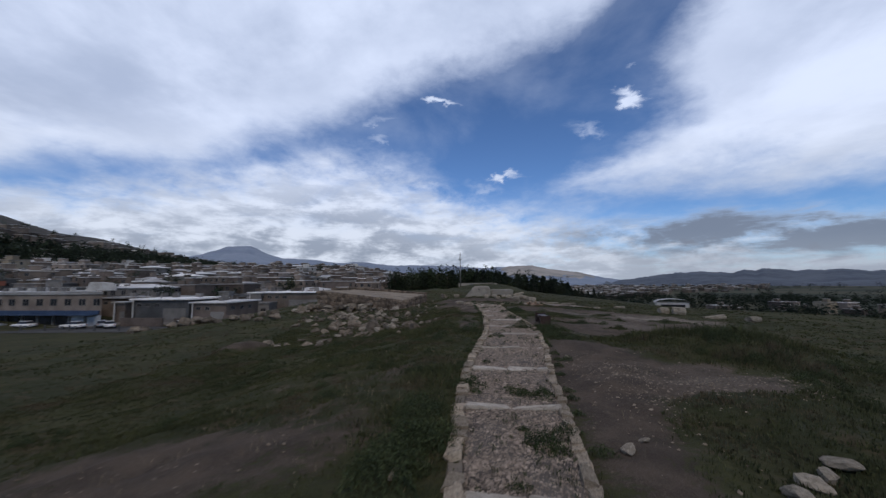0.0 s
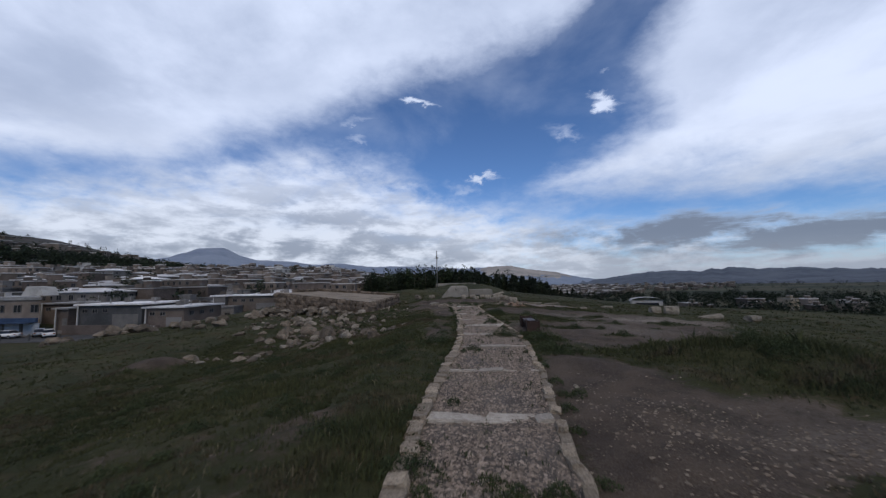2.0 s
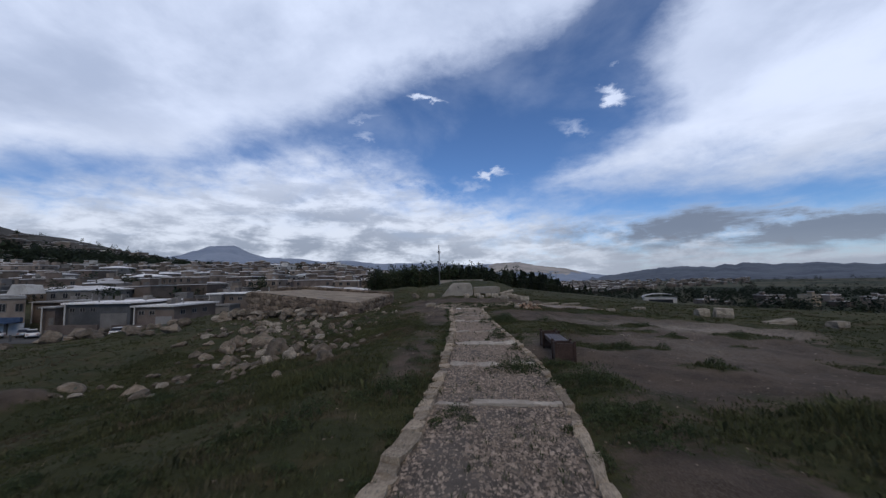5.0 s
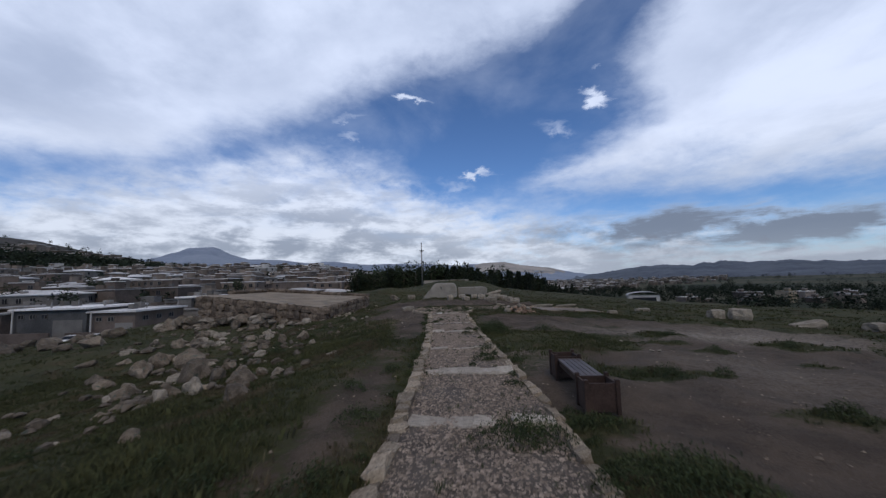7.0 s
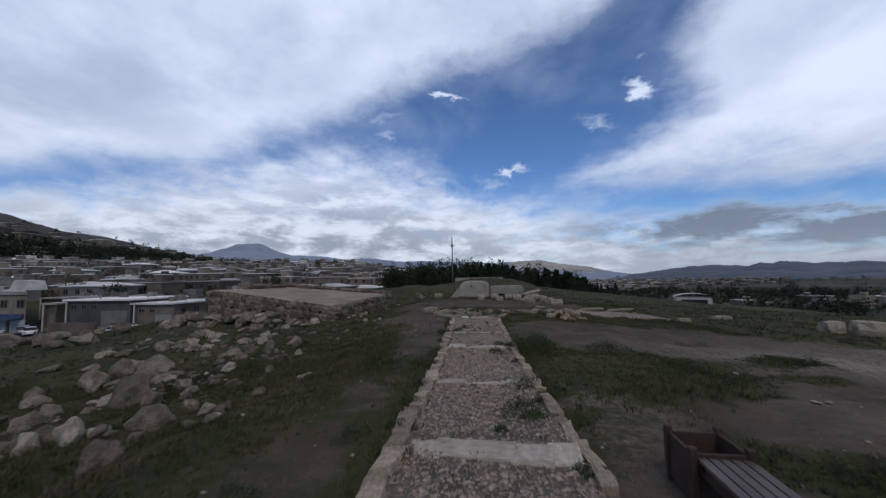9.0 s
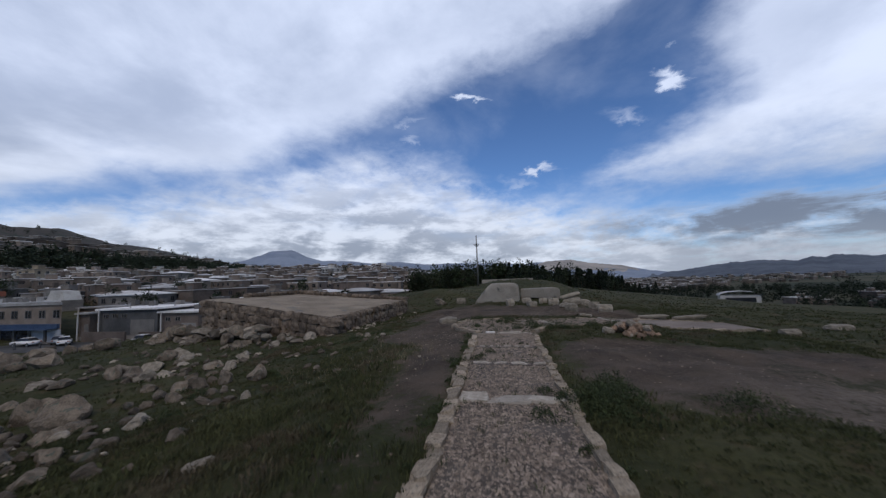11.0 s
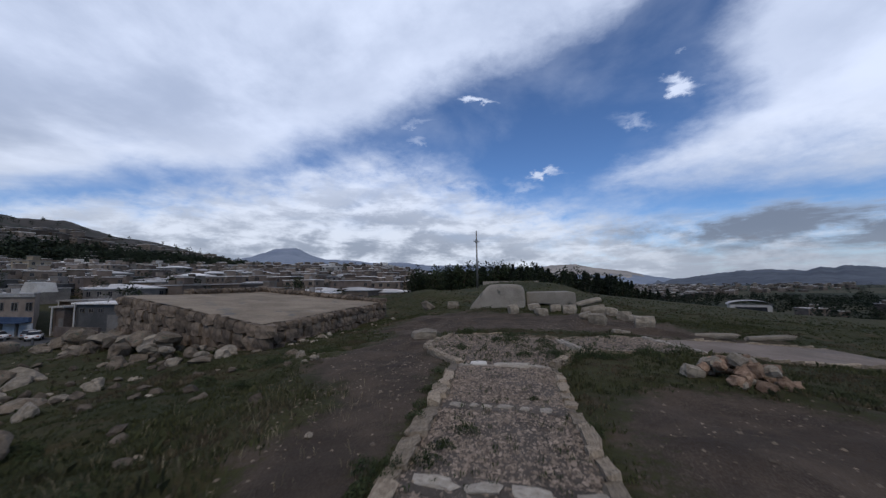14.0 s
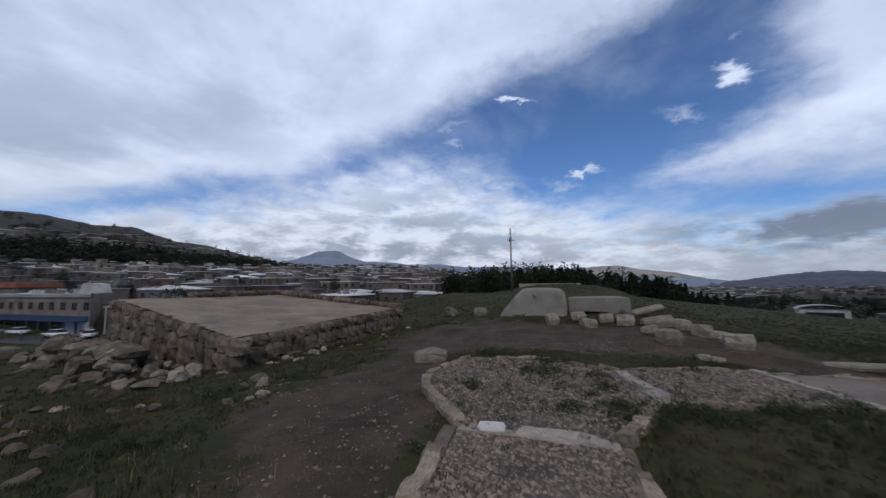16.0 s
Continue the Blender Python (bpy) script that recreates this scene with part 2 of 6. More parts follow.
GREYWALL = mat("grey_render_wall", (0.095, 0.092, 0.09), (0.18, 0.175, 0.17), 0.3, 6.0, 0.92, 0.2, vary=0.25)
DARKWALL = mat("dark_grey_wall", (0.045, 0.047, 0.05), (0.085, 0.088, 0.092), 0.3, 6.0, 0.9, 0.2)
CREAM = mat("cream_wall", (0.21, 0.175, 0.125), (0.32, 0.275, 0.21), 0.3, 6.0, 0.92, 0.2, vary=0.15)
WHITEWALL = mat("whitewashed_wall", (0.34, 0.34, 0.335), (0.50, 0.50, 0.49), 0.4, 6.0, 0.9, 0.1, vary=0.12)
BLUE = mat("blue_sign_band", (0.022, 0.040, 0.085), (0.045, 0.075, 0.14), 0.6, 6.0, 0.6, 0.0)
SHUTTER = mat("pale_shutter", (0.24, 0.27, 0.31), (0.34, 0.37, 0.41), 0.8, 8.0, 0.6, 0.2)
ASPHALT = mat("asphalt", (0.035, 0.035, 0.036), (0.07, 0.068, 0.066), 0.4, 18.0, 0.9, 0.3)
CARWHITE = mat("white_car_paint", (0.62, 0.62, 0.63), (0.70, 0.70, 0.71), 0.5, 3.0, 0.25, 0.0)
CARGREY = mat("silver_car_paint", (0.26, 0.28, 0.31), (0.32, 0.34, 0.37), 0.5, 3.0, 0.3, 0.0, metal=0.4)
TYRE = mat("tyre_rubber", (0.015, 0.015, 0.015), (0.03, 0.03, 0.03), 3.0, 20.0, 0.9, 0.0)
FARWALL = mat("far_house_walls", (0.072, 0.061, 0.053), (0.165, 0.141, 0.122), 0.02, 0.2, 0.95, 0.0, island=0.45)
FARROOF = mat("far_house_roofs", (0.20, 0.195, 0.19), (0.56, 0.555, 0.55), 0.02, 0.2, 0.9, 0.0, island=0.5)
CHIP = mat("stone_chip", (0.11, 0.088, 0.066), (0.20, 0.168, 0.132), 1.2, 30.0, 0.92, 0.0, island=0.4)
# eastern range: cloud shade and blue haze are put into the colour
EASTMOUNT = mat("shade_tinted_rock", (0.050, 0.064, 0.090), (0.095, 0.112, 0.142), 0.006, 0.04, 1.0, 0.0)
# distance haze is mixed into this light blue-grey rock colour
MOUNT = mat("haze_tinted_rock", (0.150, 0.190, 0.265), (0.225, 0.270, 0.345), 0.004, 0.03, 1.0, 0.0)


def ground_material():
    """Grass and bare soil, parted by the soil map of the ground and broken up by noise."""
    m = bpy.data.materials.new("hill_ground")
    m.use_nodes = True
    k = Nodes(m.node_tree)
    bsdf = k.n["Principled BSDF"]
    pos = k.n.new("ShaderNodeNewGeometry").outputs["Position"]
    soil = k.n.new("ShaderNodeAttribute")
    soil.attribute_name = "soil"
    wide, mid, small, grit = k.noise(pos, 0.25, 5.0), k.noise(pos, 1.3, 6.0, 0.62), k.noise(pos, 11.0, 5.0, 0.65), k.noise(pos, 60.0, 3.0, 0.6)
    bare = k.step(k.math("ADD", soil.outputs["Fac"], k.math("ADD", k.math("MULTIPLY", k.math("SUBTRACT", mid, 0.5), 1.1), k.math("MULTIPLY", k.math("SUBTRACT", small, 0.5), 0.8))), 0.38, 0.66)
    green = k.mix(k.step(wide, 0.35, 0.65), (0.0345, 0.0365, 0.0128), (0.0600, 0.0560, 0.0215))
    green = k.mix(k.step(mid, 0.48, 0.72), green, (0.0850, 0.0600, 0.0310))
    green = k.mix(k.step(small, 0.35, 0.7, 0.0, 0.6), green, (0.0242, 0.0250, 0.0097))
    fields = k.mix(k.step(k.noise(pos, 0.006, 3.0, 0.5), 0.42, 0.60), (0.0250, 0.0290, 0.0140), (0.0600, 0.0550, 0.0300))
    away = k.n.new("ShaderNodeAttribute")
    away.attribute_name = "away"
    green = k.mix(away.outputs["Fac"], green, fields)
    earth = k.mix(k.step(mid, 0.34, 0.66), (0.0460, 0.0315, 0.0212), (0.0880, 0.0620, 0.0415))
    earth = k.mix(k.step(grit, 0.42, 0.72, 0.0, 0.7), earth, (0.1450, 0.1160, 0.0880))
    earth = k.mix(k.step(k.noise(pos, 0.7, 5.0, 0.6), 0.46, 0.64, 0.0, 0.5), earth, (0.0380, 0.0280, 0.0200))
    pale = k.n.new("ShaderNodeAttribute")
    pale.attribute_name = "pale"
    earth = k.mix(k.math("MULTIPLY", pale.outputs["Fac"], k.step(small, 0.30, 0.6)), earth, (0.2640, 0.2200, 0.1716))
    k.l.new(k.mix(bare, green, earth), bsdf.inputs["Base Color"])
    bsdf.inputs["Roughness"].default_value = 0.97
    bsdf.inputs["Specular IOR Level"].default_value = 0.15
    b = k.n.new("ShaderNodeBump")
    b.inputs["Strength"].default_value, b.inputs["Distance"].default_value = 0.8, 0.06
    k.l.new(k.math("ADD", small, k.math("MULTIPLY", grit, 0.35)), b.inputs["Height"])
    k.l.new(b.outputs[0], bsdf.inputs["Normal"])
    return m


SOIL = ground_material()


# ---- building helpers ----
rng = random.Random(7)
nrng = np.random.default_rng(11)


def mesh_of(name, bm, material, smooth=False):
    me = bpy.data.meshes.new(name)
    bm.to_mesh(me)
    bm.free()
    me.materials.append(material)
    if smooth:
        me.polygons.foreach_set("use_smooth", [True] * len(me.polygons))
    return me


def part(name, bm, material, parent, label="", smooth=False):
    ob = new(name, bm if isinstance(bm, bpy.types.Mesh) else mesh_of(name, bm, material, smooth))
    ob.parent = parent
    return tagged(ob, label)


def raw_mesh(name, verts, faces, material, smooth=False):
    me = bpy.data.meshes.new(name)
    me.from_pydata(verts, [], faces)
    me.materials.append(material)
    if smooth:
        me.polygons.foreach_set("use_smooth", [True] * len(me.polygons))
    return me


def add_box(bm, x0, x1, y0, y1, z0, z1, m=None, bevel=0.0):
    made = bmesh.ops.create_cube(bm, size=1.0)["verts"]
    for w in made:
        w.co = Vector(((x0 + x1) / 2 + w.co.x * (x1 - x0), (y0 + y1) / 2 + w.co.y * (y1 - y0), (z0 + z1) / 2 + w.co.z * (z1 - z0)))
    if bevel:
        made = bmesh.ops.bevel(bm, geom=list({e for w in made for e in w.link_edges}), offset=bevel, segments=2, affect="EDGES", profile=0.6)["verts"] + [w for w in made if w.is_valid]
    if m is not None:
        bmesh.ops.transform(bm, matrix=m, verts=list(set(made)))
    return made


def boxed(x0, x1, y0, y1, z0, z1, bevel=0.0):
    bm = bmesh.new()
    add_box(bm, x0, x1, y0, y1, z0, z1, None, bevel)
    return bm


def rod(bm, a, b, r0, r1, sides=8):
    a, b = Vector(a), Vector(b)
    m = Matrix.Translation((a + b) / 2) @ (b - a).to_track_quat("Z", "Y").to_matrix().to_4x4()
    bmesh.ops.create_cone(bm, cap_ends=True, segments=sides, radius1=r0, radius2=r1, depth=(b - a).length, matrix=m)
    return bm


def boulder(seed, level=2, flat=0.7, rough=0.28, cuts=7):
    """A broken rock of about unit size: a ball cut by planes and roughened."""
    r = random.Random(seed)
    bm = bmesh.new()
    bmesh.ops.create_icosphere(bm, subdivisions=level, radius=1.0)
    planes = [(Vector((r.gauss(0, 1), r.gauss(0, 1), r.gauss(0, 0.8))).normalized(), r.uniform(0.55, 0.82)) for _ in range(cuts)]
    off = Vector((r.uniform(0, 90), r.uniform(0, 90), r.uniform(0, 90)))
    for w in bm.verts:
        p = w.co.copy()
        for n, d in planes:
            k = p.dot(n)
            if k > d:
                p -= n * (k - d) * 0.92
        p *= 1 + rough * noise.noise(p * 1.6 + off) + 0.10 * noise.noise(p * 4.5 + off)
        p.z *= flat
        w.co = p
    return bm


def block(seed, rough=0.06, corner=0.88):
    """A roughly squared stone, one unit long, wide and high, with worn edges."""
    r = random.Random(seed)
    off = Vector((r.uniform(0, 90), r.uniform(0, 90), r.uniform(0, 90)))
    bm = bmesh.new()
    bmesh.ops.create_cube(bm, size=1.0)
    bmesh.ops.subdivide_edges(bm, edges=bm.edges[:], cuts=1, use_grid_fill=True)
    for w in bm.verts:
        p = w.co.copy()
        edge = sum(abs(c) > 0.45 for c in p)
        p *= (1.06 - 0.5 * (corner - 0.88), 1.06 - 0.5 * (corner - 0.88), 0.98, corner)[edge]
        p += Vector((noise.noise(p * 2.1 + off), noise.noise(p * 2.3 - off), noise.noise(p * 1.9 + off * 2))) * rough * 1.6
        w.co = p
    return bm


# ---- lie of the land ----
PATH_Y = [-3, 3.5, 6, 8.4, 11, 13.9, 16.4, 18.8, 21.1, 23.6, 26.4, 28.2, 30.55]
PATH_L = [0.15, -0.32, -0.50, -0.54, -0.42, -0.25, -0.25, -0.36, -0.46, -0.62, -0.95, -1.06, -1.30]
PATH_R = [1.2, 0.84, 1.00, 1.15, 1.42, 1.62, 1.60, 1.40, 1.10, 0.88, 0.68, 0.52, 0.42]
BARS = [-1.5, 1.0, 3.5, 5.95, 8.5, 11.15, 13.9, 16.35, 18.76, 21.1, 24.1, 26.35, 28.2, 30.55]
COURT = [(-1.30, 30.62), (-2.30, 31.95), (-2.58, 32.7), (-2.25, 34.3), (-0.9, 34.75), (0.76, 33.95), (1.13, 32.15), (0.42, 30.62)]


def left_edge(y):
    return np.interp(y, PATH_Y, PATH_L)


def right_edge(y):
    return np.interp(y, PATH_Y, PATH_R)


def ease(a, b, t):
    k = np.clip((t - a) / (b - a), 0, 1)
    return k * k * (3 - 2 * k)


def bell(x, y, cx, cy, rx, ry):
    return np.exp(-((x - cx) / rx) ** 2 - ((y - cy) / ry) ** 2)


def ripple(x, y):
    x, y = x + 0.9 * np.sin(0.41 * y + 0.5) + 0.4 * np.sin(1.07 * y), y + 0.9 * np.sin(0.37 * x) + 0.4 * np.sin(0.93 * x + 2)
    return (0.05 * np.sin(1.31 * x + 0.73 * y) * np.sin(0.91 * y - 0.43 * x + 1) + 0.035 * np.sin(2.9 * x - 1.7 * y + 2) * np.sin(2.3 * y + 0.8 * x)
            + 0.02 * np.sin(6.1 * x + 2.2 * y) * np.sin(5.3 * y - 1.9 * x))


def plain(x, y):
    d, turn = np.hypot(x, y), np.degrees(np.arctan2(x, y))
    west = -6.7 + 0.085 * np.clip(d - 112, 0, 190) + 0.042 * np.clip(d - 302, 0, 1e5)
    return west + (-24 - west) * ease(-24, 2, turn) * ease(-178, -120, turn)


def ground_z(x, y):
    x, y = np.asarray(x, float), np.asarray(y, float)
    fall = np.interp(y, [21, 27, 33], [1.0, 0.62, 0.45])
    left = np.interp(-x, [1.7, 10, 14, 30, 45, 70], [0, -1.45, -1.6, -2.1, -4.6, -8])
    left = np.where(-x < 14, left * fall, left - (-1.6 + 1.6 * fall) * ease(34, 14, -x))
    right = np.interp(x, [2.2, 15, 25, 35, 60, 100, 160, 300], [0, -0.95, -1.45, -2.0, -3.7, -9, -17, -24])
    front = np.interp(y, [38, 60, 78, 100, 150, 240], [0, 0.85, 1.0, 0.2, -3.2, -12])
    front = np.where(front > 0, front * ease(9, 1, x), front) - 0.06 * np.clip(x - 4, 0, 40) * ease(42, 60, y)
    hill = left + right + front
    far = np.maximum.reduce([ease(38, 64, -x), ease(90, 200, x), ease(120, 240, y), ease(40, 140, -y)])
    z = hill + (plain(x, y) - hill) * far
    beside = np.minimum(np.abs(x - left_edge(y)), np.abs(x - right_edge(y)))
    inside = (x > left_edge(y)) & (x < right_edge(y)) & (y < 30.6)
    court = ((x > -2.3) & (x < 0.9) & (y > 30.5) & (y < 34.3)) | ((x > 0.9) & (x < 3.2) & (y > 32.2) & (y < 35.2)) | ((x > 3) & (x < 9.2) & (y > 32.7) & (y < 36.5))
    calm = np.where(inside | court, 0.0, ease(0.05, 1.2, beside)) * (1 - 0.6 * ease(40, 70, np.hypot(x, y - 20)))
    z = z + calm * (ripple(x, y) * 1.3 + 0.03)
    z = z + 0.55 * bell(x, y, -12.7, 17.4, 1.4, 1.1) + 0.62 * bell(x, y, 7.0, 11.8, 2.6, 1.9) + 0.2 * bell(x, y, 5.2, 7.2, 1.4, 1.6)
    z = z + 0.9 * bell(x, y, -9.0, 52, 4, 4) + 0.7 * bell(x, y, -2, 62, 6, 5)
    return np.where(inside | court, z - 0.05, z)


def soil_map(x, y):
    """1 on trodden earth, 0 on grass."""
    r = x - right_edge(y)
    l = left_edge(y) - x
    s = 0.9 * bell(r, y, 0.7, 7, 0.9, 5.5) + 0.55 * bell(x, y, 4.4, 9.2, 1.7, 1.3) + 0.75 * bell(x, y, 4.2, 7.9, 1.5, 0.8) + 0.4 * bell(x, y, 2.6, 7.4, 0.8, 1.2) + 0.8 * bell(x, y, 3.2, 11.2, 1.5, 1.6)
    s = s + 0.75 * bell(x, y, 5.5, 17, 3.2, 2.6) + 0.8 * bell(x, y, 8.5, 22, 4.5, 3.2) + 0.5 * bell(x, y, 12, 26, 4, 1.6)
    s = s + 0.65 * bell(x, y, 3.4, 26.3, 2.0, 2.6) + 0.65 * bell(x, y, 2.5, 28.4, 1.2, 1.1) + 0.6 * bell(x, y, 6.5, 28.5, 2.4, 1.8) + 0.5 * bell(r, y, 0.5, 17.4, 0.6, 1.6)
    s = s + 0.7 * bell(l, y, 0.9, 17, 0.6, 3.4) + 0.85 * bell(l, y, 0.8, 26.5, 0.85, 5.2) + 0.9 * bell(x, y, -3.6, 32, 1.5, 3.6)
    s = s + 0.85 * bell(x, y, 0.5, 37.2, 5.5, 1.5) + 0.6 * bell(x, y, -4.0, 40, 2.2, 4) + 1.2 * bell(x, y, -12.7, 17.4, 1.2, 0.9) + 0.7 * bell(x, y, -1, 38.8, 4.5, 2.4) + 0.4 * bell(x, y, 3.5, 39, 2.5, 2.0)
    s = s + 0.60 * bell(x, y, -3.2, 4.6, 2.4, 2.0) + 0.60 * bell(x, y, -6.2, 4.4, 2.6, 1.8) + 0.42 * bell(x, y, -2.6, 8.2, 1.2, 1.6) + 0.40 * bell(x, y, -5.0, 8.6, 1.6, 0.9) + 0.3 * bell(l, y, 1.6, 11.5, 0.5, 4) + 0.5 * bell(x, y, 7, 36, 3.5, 1.0)
    s = s + 0.8 * bell(x, y, 6.2, 19, 3.8, 3.2) + 0.5 * bell(r, y, 1.3, 26.8, 1.4, 2.6) + 0.4 * bell(x, y, 9.5, 28, 3.5, 1.8) + 0.5 * bell(x, y, 3.2, 15.2, 1.4, 1.4)
    s = s - 0.9 * bell(x, y, 3.7, 22.3, 1.7, 1.3) - 0.6 * bell(x, y, 8.4, 18.2, 1.3, 0.7) - 0.7 * bell(x, y, 3.9, 18.7, 0.9, 0.45) - 0.6 * bell(x, y, 8.2, 25.0, 1.6, 0.5) - 0.5 * bell(x, y, 2.6, 30.9, 2.6, 0.9)
    s = s - 1.3 * bell(x, y, 6.3, 11.7, 2.3, 1.5)
    for tx, ty, tr in ((6.8, 24.2, 0.9), (6.9, 21.7, 0.7), (10.0, 23.3, 1.2), (3.75, 19.1, 0.8), (5.3, 19.0, 0.8), (5.3, 16.8, 1.1), (2.2, 15.0, 0.8), (2.0, 16.2, 0.6), (6.3, 22.9, 0.5), (8.2, 20.4, 0.6)):
        s = s - 1.1 * bell(x, y, tx, ty, tr, tr * 0.55)
    near = ease(120, 60, np.hypot(x, y))
    return (s + 0.7 * pale_map(x, y)) * near


def pale_map(x, y):
    """Washed-out stony ground."""
    return np.clip(1.1 * bell(x, y, 9.4, 24.8, 4.2, 1.4) + 0.25 * bell(x, y, 4.3, 7.9, 1.3, 0.7) + 0.15 * bell(x, y, 4.6, 9.0, 1.8, 1.0) + 0.5 * bell(x, y, 12.5, 27, 3, 1.0) + 0.3 * bell(x, y, 1.9, 20.6, 0.7, 1.8) + 0.32 * bell(x, y, 6.4, 19.4, 2.2, 2.2), 0, 1)


def spaced(lo, hi, step, far, growth=1.11):
    line = list(np.arange(lo, hi + step / 2, step))
    g = step
    while line[-1] < far:
        g *= growth
        line.append(line[-1] + g)
    g, head = step, [line[0]]
    while head[-1] > -far:
        g *= growth
        head.append(head[-1] - g)
    return np.array(head[:0:-1] + line)


def drop(x):
    """How far the branch path sinks with the slope of the hill."""
    return -0.0742 * np.clip(np.asarray(x, float) - 2.2, 0, 12.8)


def ground_sheet():
    xs, ys = spaced(-13, 15, 0.22, 4700), spaced(-2.5, 46, 0.22, 4700)
    X, Y = np.meshgrid(xs, ys)
    Z = ground_z(X, Y)
    nx, ny = len(xs), len(ys)
    verts = np.stack([X.ravel(), Y.ravel(), Z.ravel()], 1)
    i = (np.arange(ny - 1)[:, None] * nx + np.arange(nx - 1)[None, :]).ravel()
    faces = np.stack([i, i + 1, i + 1 + nx, i + nx], 1)
    me = raw_mesh("ground", verts.tolist(), faces.tolist(), SOIL, True)
    for name, values in (("soil", soil_map(X, Y)), ("pale", pale_map(X, Y)), ("away", ease(120, 300, np.hypot(X, Y)))):
        me.attributes.new(name, "FLOAT", "POINT").data.foreach_set("value", values.ravel())
    return tagged(new("ground", me), "uneven hilltop of rough grass and trodden brown earth", "ground", kind="structure")


ground = ground_sheet()

# skyline: bearing from straight ahead and height over the eye, in degrees
RIDGE = [(-75, 3.0), (-52, 3.4), (-44.8, 3.2), (-41.9, 3.78), (-39.7, 4.55), (-38.5, 5.12), (-35.7, 5.2), (-34.8, 4.75), (-33.6, 4.2), (-31.6, 3.55), (-27, 3.36),
         (-23.8, 2.87), (-20.4, 3.13), (-16.1, 2.6), (-9.9, 2.56), (-5.5, 2.33), (-1.1, 2.09), (2.4, 2.12), (5.8, 2.23), (8.7, 1.57), (12.3, 1.17),
         (15.3, 0.45), (18.6, -0.1), (20.3, 0.14), (23.7, 0.55), (27.4, 0.84), (29.7, 0.57), (33.5, 0.95), (36.8, 0.55), (40, 0.5), (47, 0.1), (60, 0.6), (80, 0.4)]
SLOPE = [(-100, 6.5), (-80, 7.2), (-70.8, 7.6), (-68.5, 7.8), (-65.6, 7.75), (-62.3, 7.14), (-58.8, 7.2), (-56.2, 6.2), (-54.8, 5.75), (-51.2, 5.3), (-47.2, 4.3), (-43, 3.3), (-38, 2.0), (-33, 0.6)]


def skyline(name, profile, near, peak, far, turns, rings, material, rough, crest=0.10):
    """Land that rises to a given skyline at the distance peak and sinks again behind it."""
    az = np.linspace(profile[0][0], profile[-1][0], turns)
    el = np.interp(az, [p[0] for p in profile], [p[1] for p in profile])
    el = el + [crest * noise.noise((a * 0.9, peak, 0)) + crest * 0.5 * noise.noise((a * 3.1, peak, 5)) for a in az]
    verts, faces = [], []
    for d in [*np.linspace(near, peak, rings - 5), *np.linspace(peak, far, 6)[1:]]:
        up = 1 - ((peak - d) / (peak - near)) ** 1.0 if d < peak else 1 - ((d - peak) / (far - peak)) ** 2 * 0.8
        for a, e in zip(az, el):
            x, y = d * math.sin(radians(a)), d * math.cos(radians(a))
            base = float(plain(x, y)) - 8
            top = 1.8 + peak * math.tan(radians(e))
            n = noise.fractal(Vector((x, y, 0)) * (3.0 / peak) * 4, 0.9, 2.0, 5) * rough * (top - base + 20) * (1 - up * 0.85)
            verts.append((x, y, base + (top - base) * max(0.0, up) + n * min(1, 4 * max(up, 0))))
    for i in range(rings - 1):
        for j in range(turns - 1):
            a = i * turns + j
            faces.append((a, a + 1, a + 1 + turns, a + turns))
    return new(name, raw_mesh(name, verts, faces, material, True))


HILLSIDE = mat("scrubby_hillside", (0.028, 0.026, 0.022), (0.058, 0.051, 0.043), 0.012, 0.12, 1.0, 0.0, spots=((0.03, 0.034, 0.022), 0.03, 0.55))
tagged(skyline("mountain_range", RIDGE, 1900, 3300, 4400, 420, 16, MOUNT, 0.20), "mountain range with a flat-topped peak, blue-grey haze painted on", "mountain", kind="structure")
# a patch of sun on this ridge, given as a paler base colour
SUNLITRIDGE = mat("sun_tinted_ridge", (0.20, 0.195, 0.190), (0.36, 0.335, 0.305), 0.005, 0.03, 1.0, 0.0)
tagged(skyline("sunlit_ridge", [(0.6, 1.2), (1.4, 1.95), (2.4, 2.20), (5.8, 2.33), (8.7, 1.68), (12.3, 1.22), (14.2, 0.7), (15.4, 0.1)], 2100, 3100, 3280, 120, 14, SUNLITRIDGE, 0.16), "ridge behind the grove, its patch of sunlight painted pale", "mountain", kind="structure")
EAST = [(14, -0.6), (18, -0.1), (20.3, 0.22), (23.7, 0.70), (27.4, 1.0), (29.7, 0.72), (33.5, 1.12), (36.8, 0.8), (40, 0.85), (44, 0.5), (47, 0.4), (55, 0.9), (68, 0.5), (85, 0.6)]
tagged(skyline("east_mountain_range", EAST, 1500, 2500, 3000, 320, 18, EASTMOUNT, 0.20, 0.22), "mountain range beyond the green plain, cloud shade and haze painted dark blue", "mountain", kind="structure")
tagged(skyline("hillside", SLOPE, 330, 800, 1150, 200, 16, HILLSIDE, 0.15), "dry brown hillside above the old town", "hill", kind="structure")

# ---- the garden path ----
path = tagged(new("pavement"), "gravel path in steps between rows of rough stones", "path", kind="structure")


def strip(name, y0, y1, lift, parent, material):
    rows = np.linspace(y0, y1, max(3, int((y1 - y0) / 0.3)))
    verts, faces = [], []
    for y in rows:
        l, r = float(left_edge(y)), float(right_edge(y))
        for k in range(7):
            x = l + (r - l) * k / 6
            verts.append((x, y, lift + float(ripple(x * 2, y * 2)) * 0.12))
    for i in range(len(rows) - 1):
        for k in range(6):
            a = i * 7 + k
            faces.append((a, a + 1, a + 8, a + 7))
    return part(name, raw_mesh(name, verts, faces, material), material, parent)


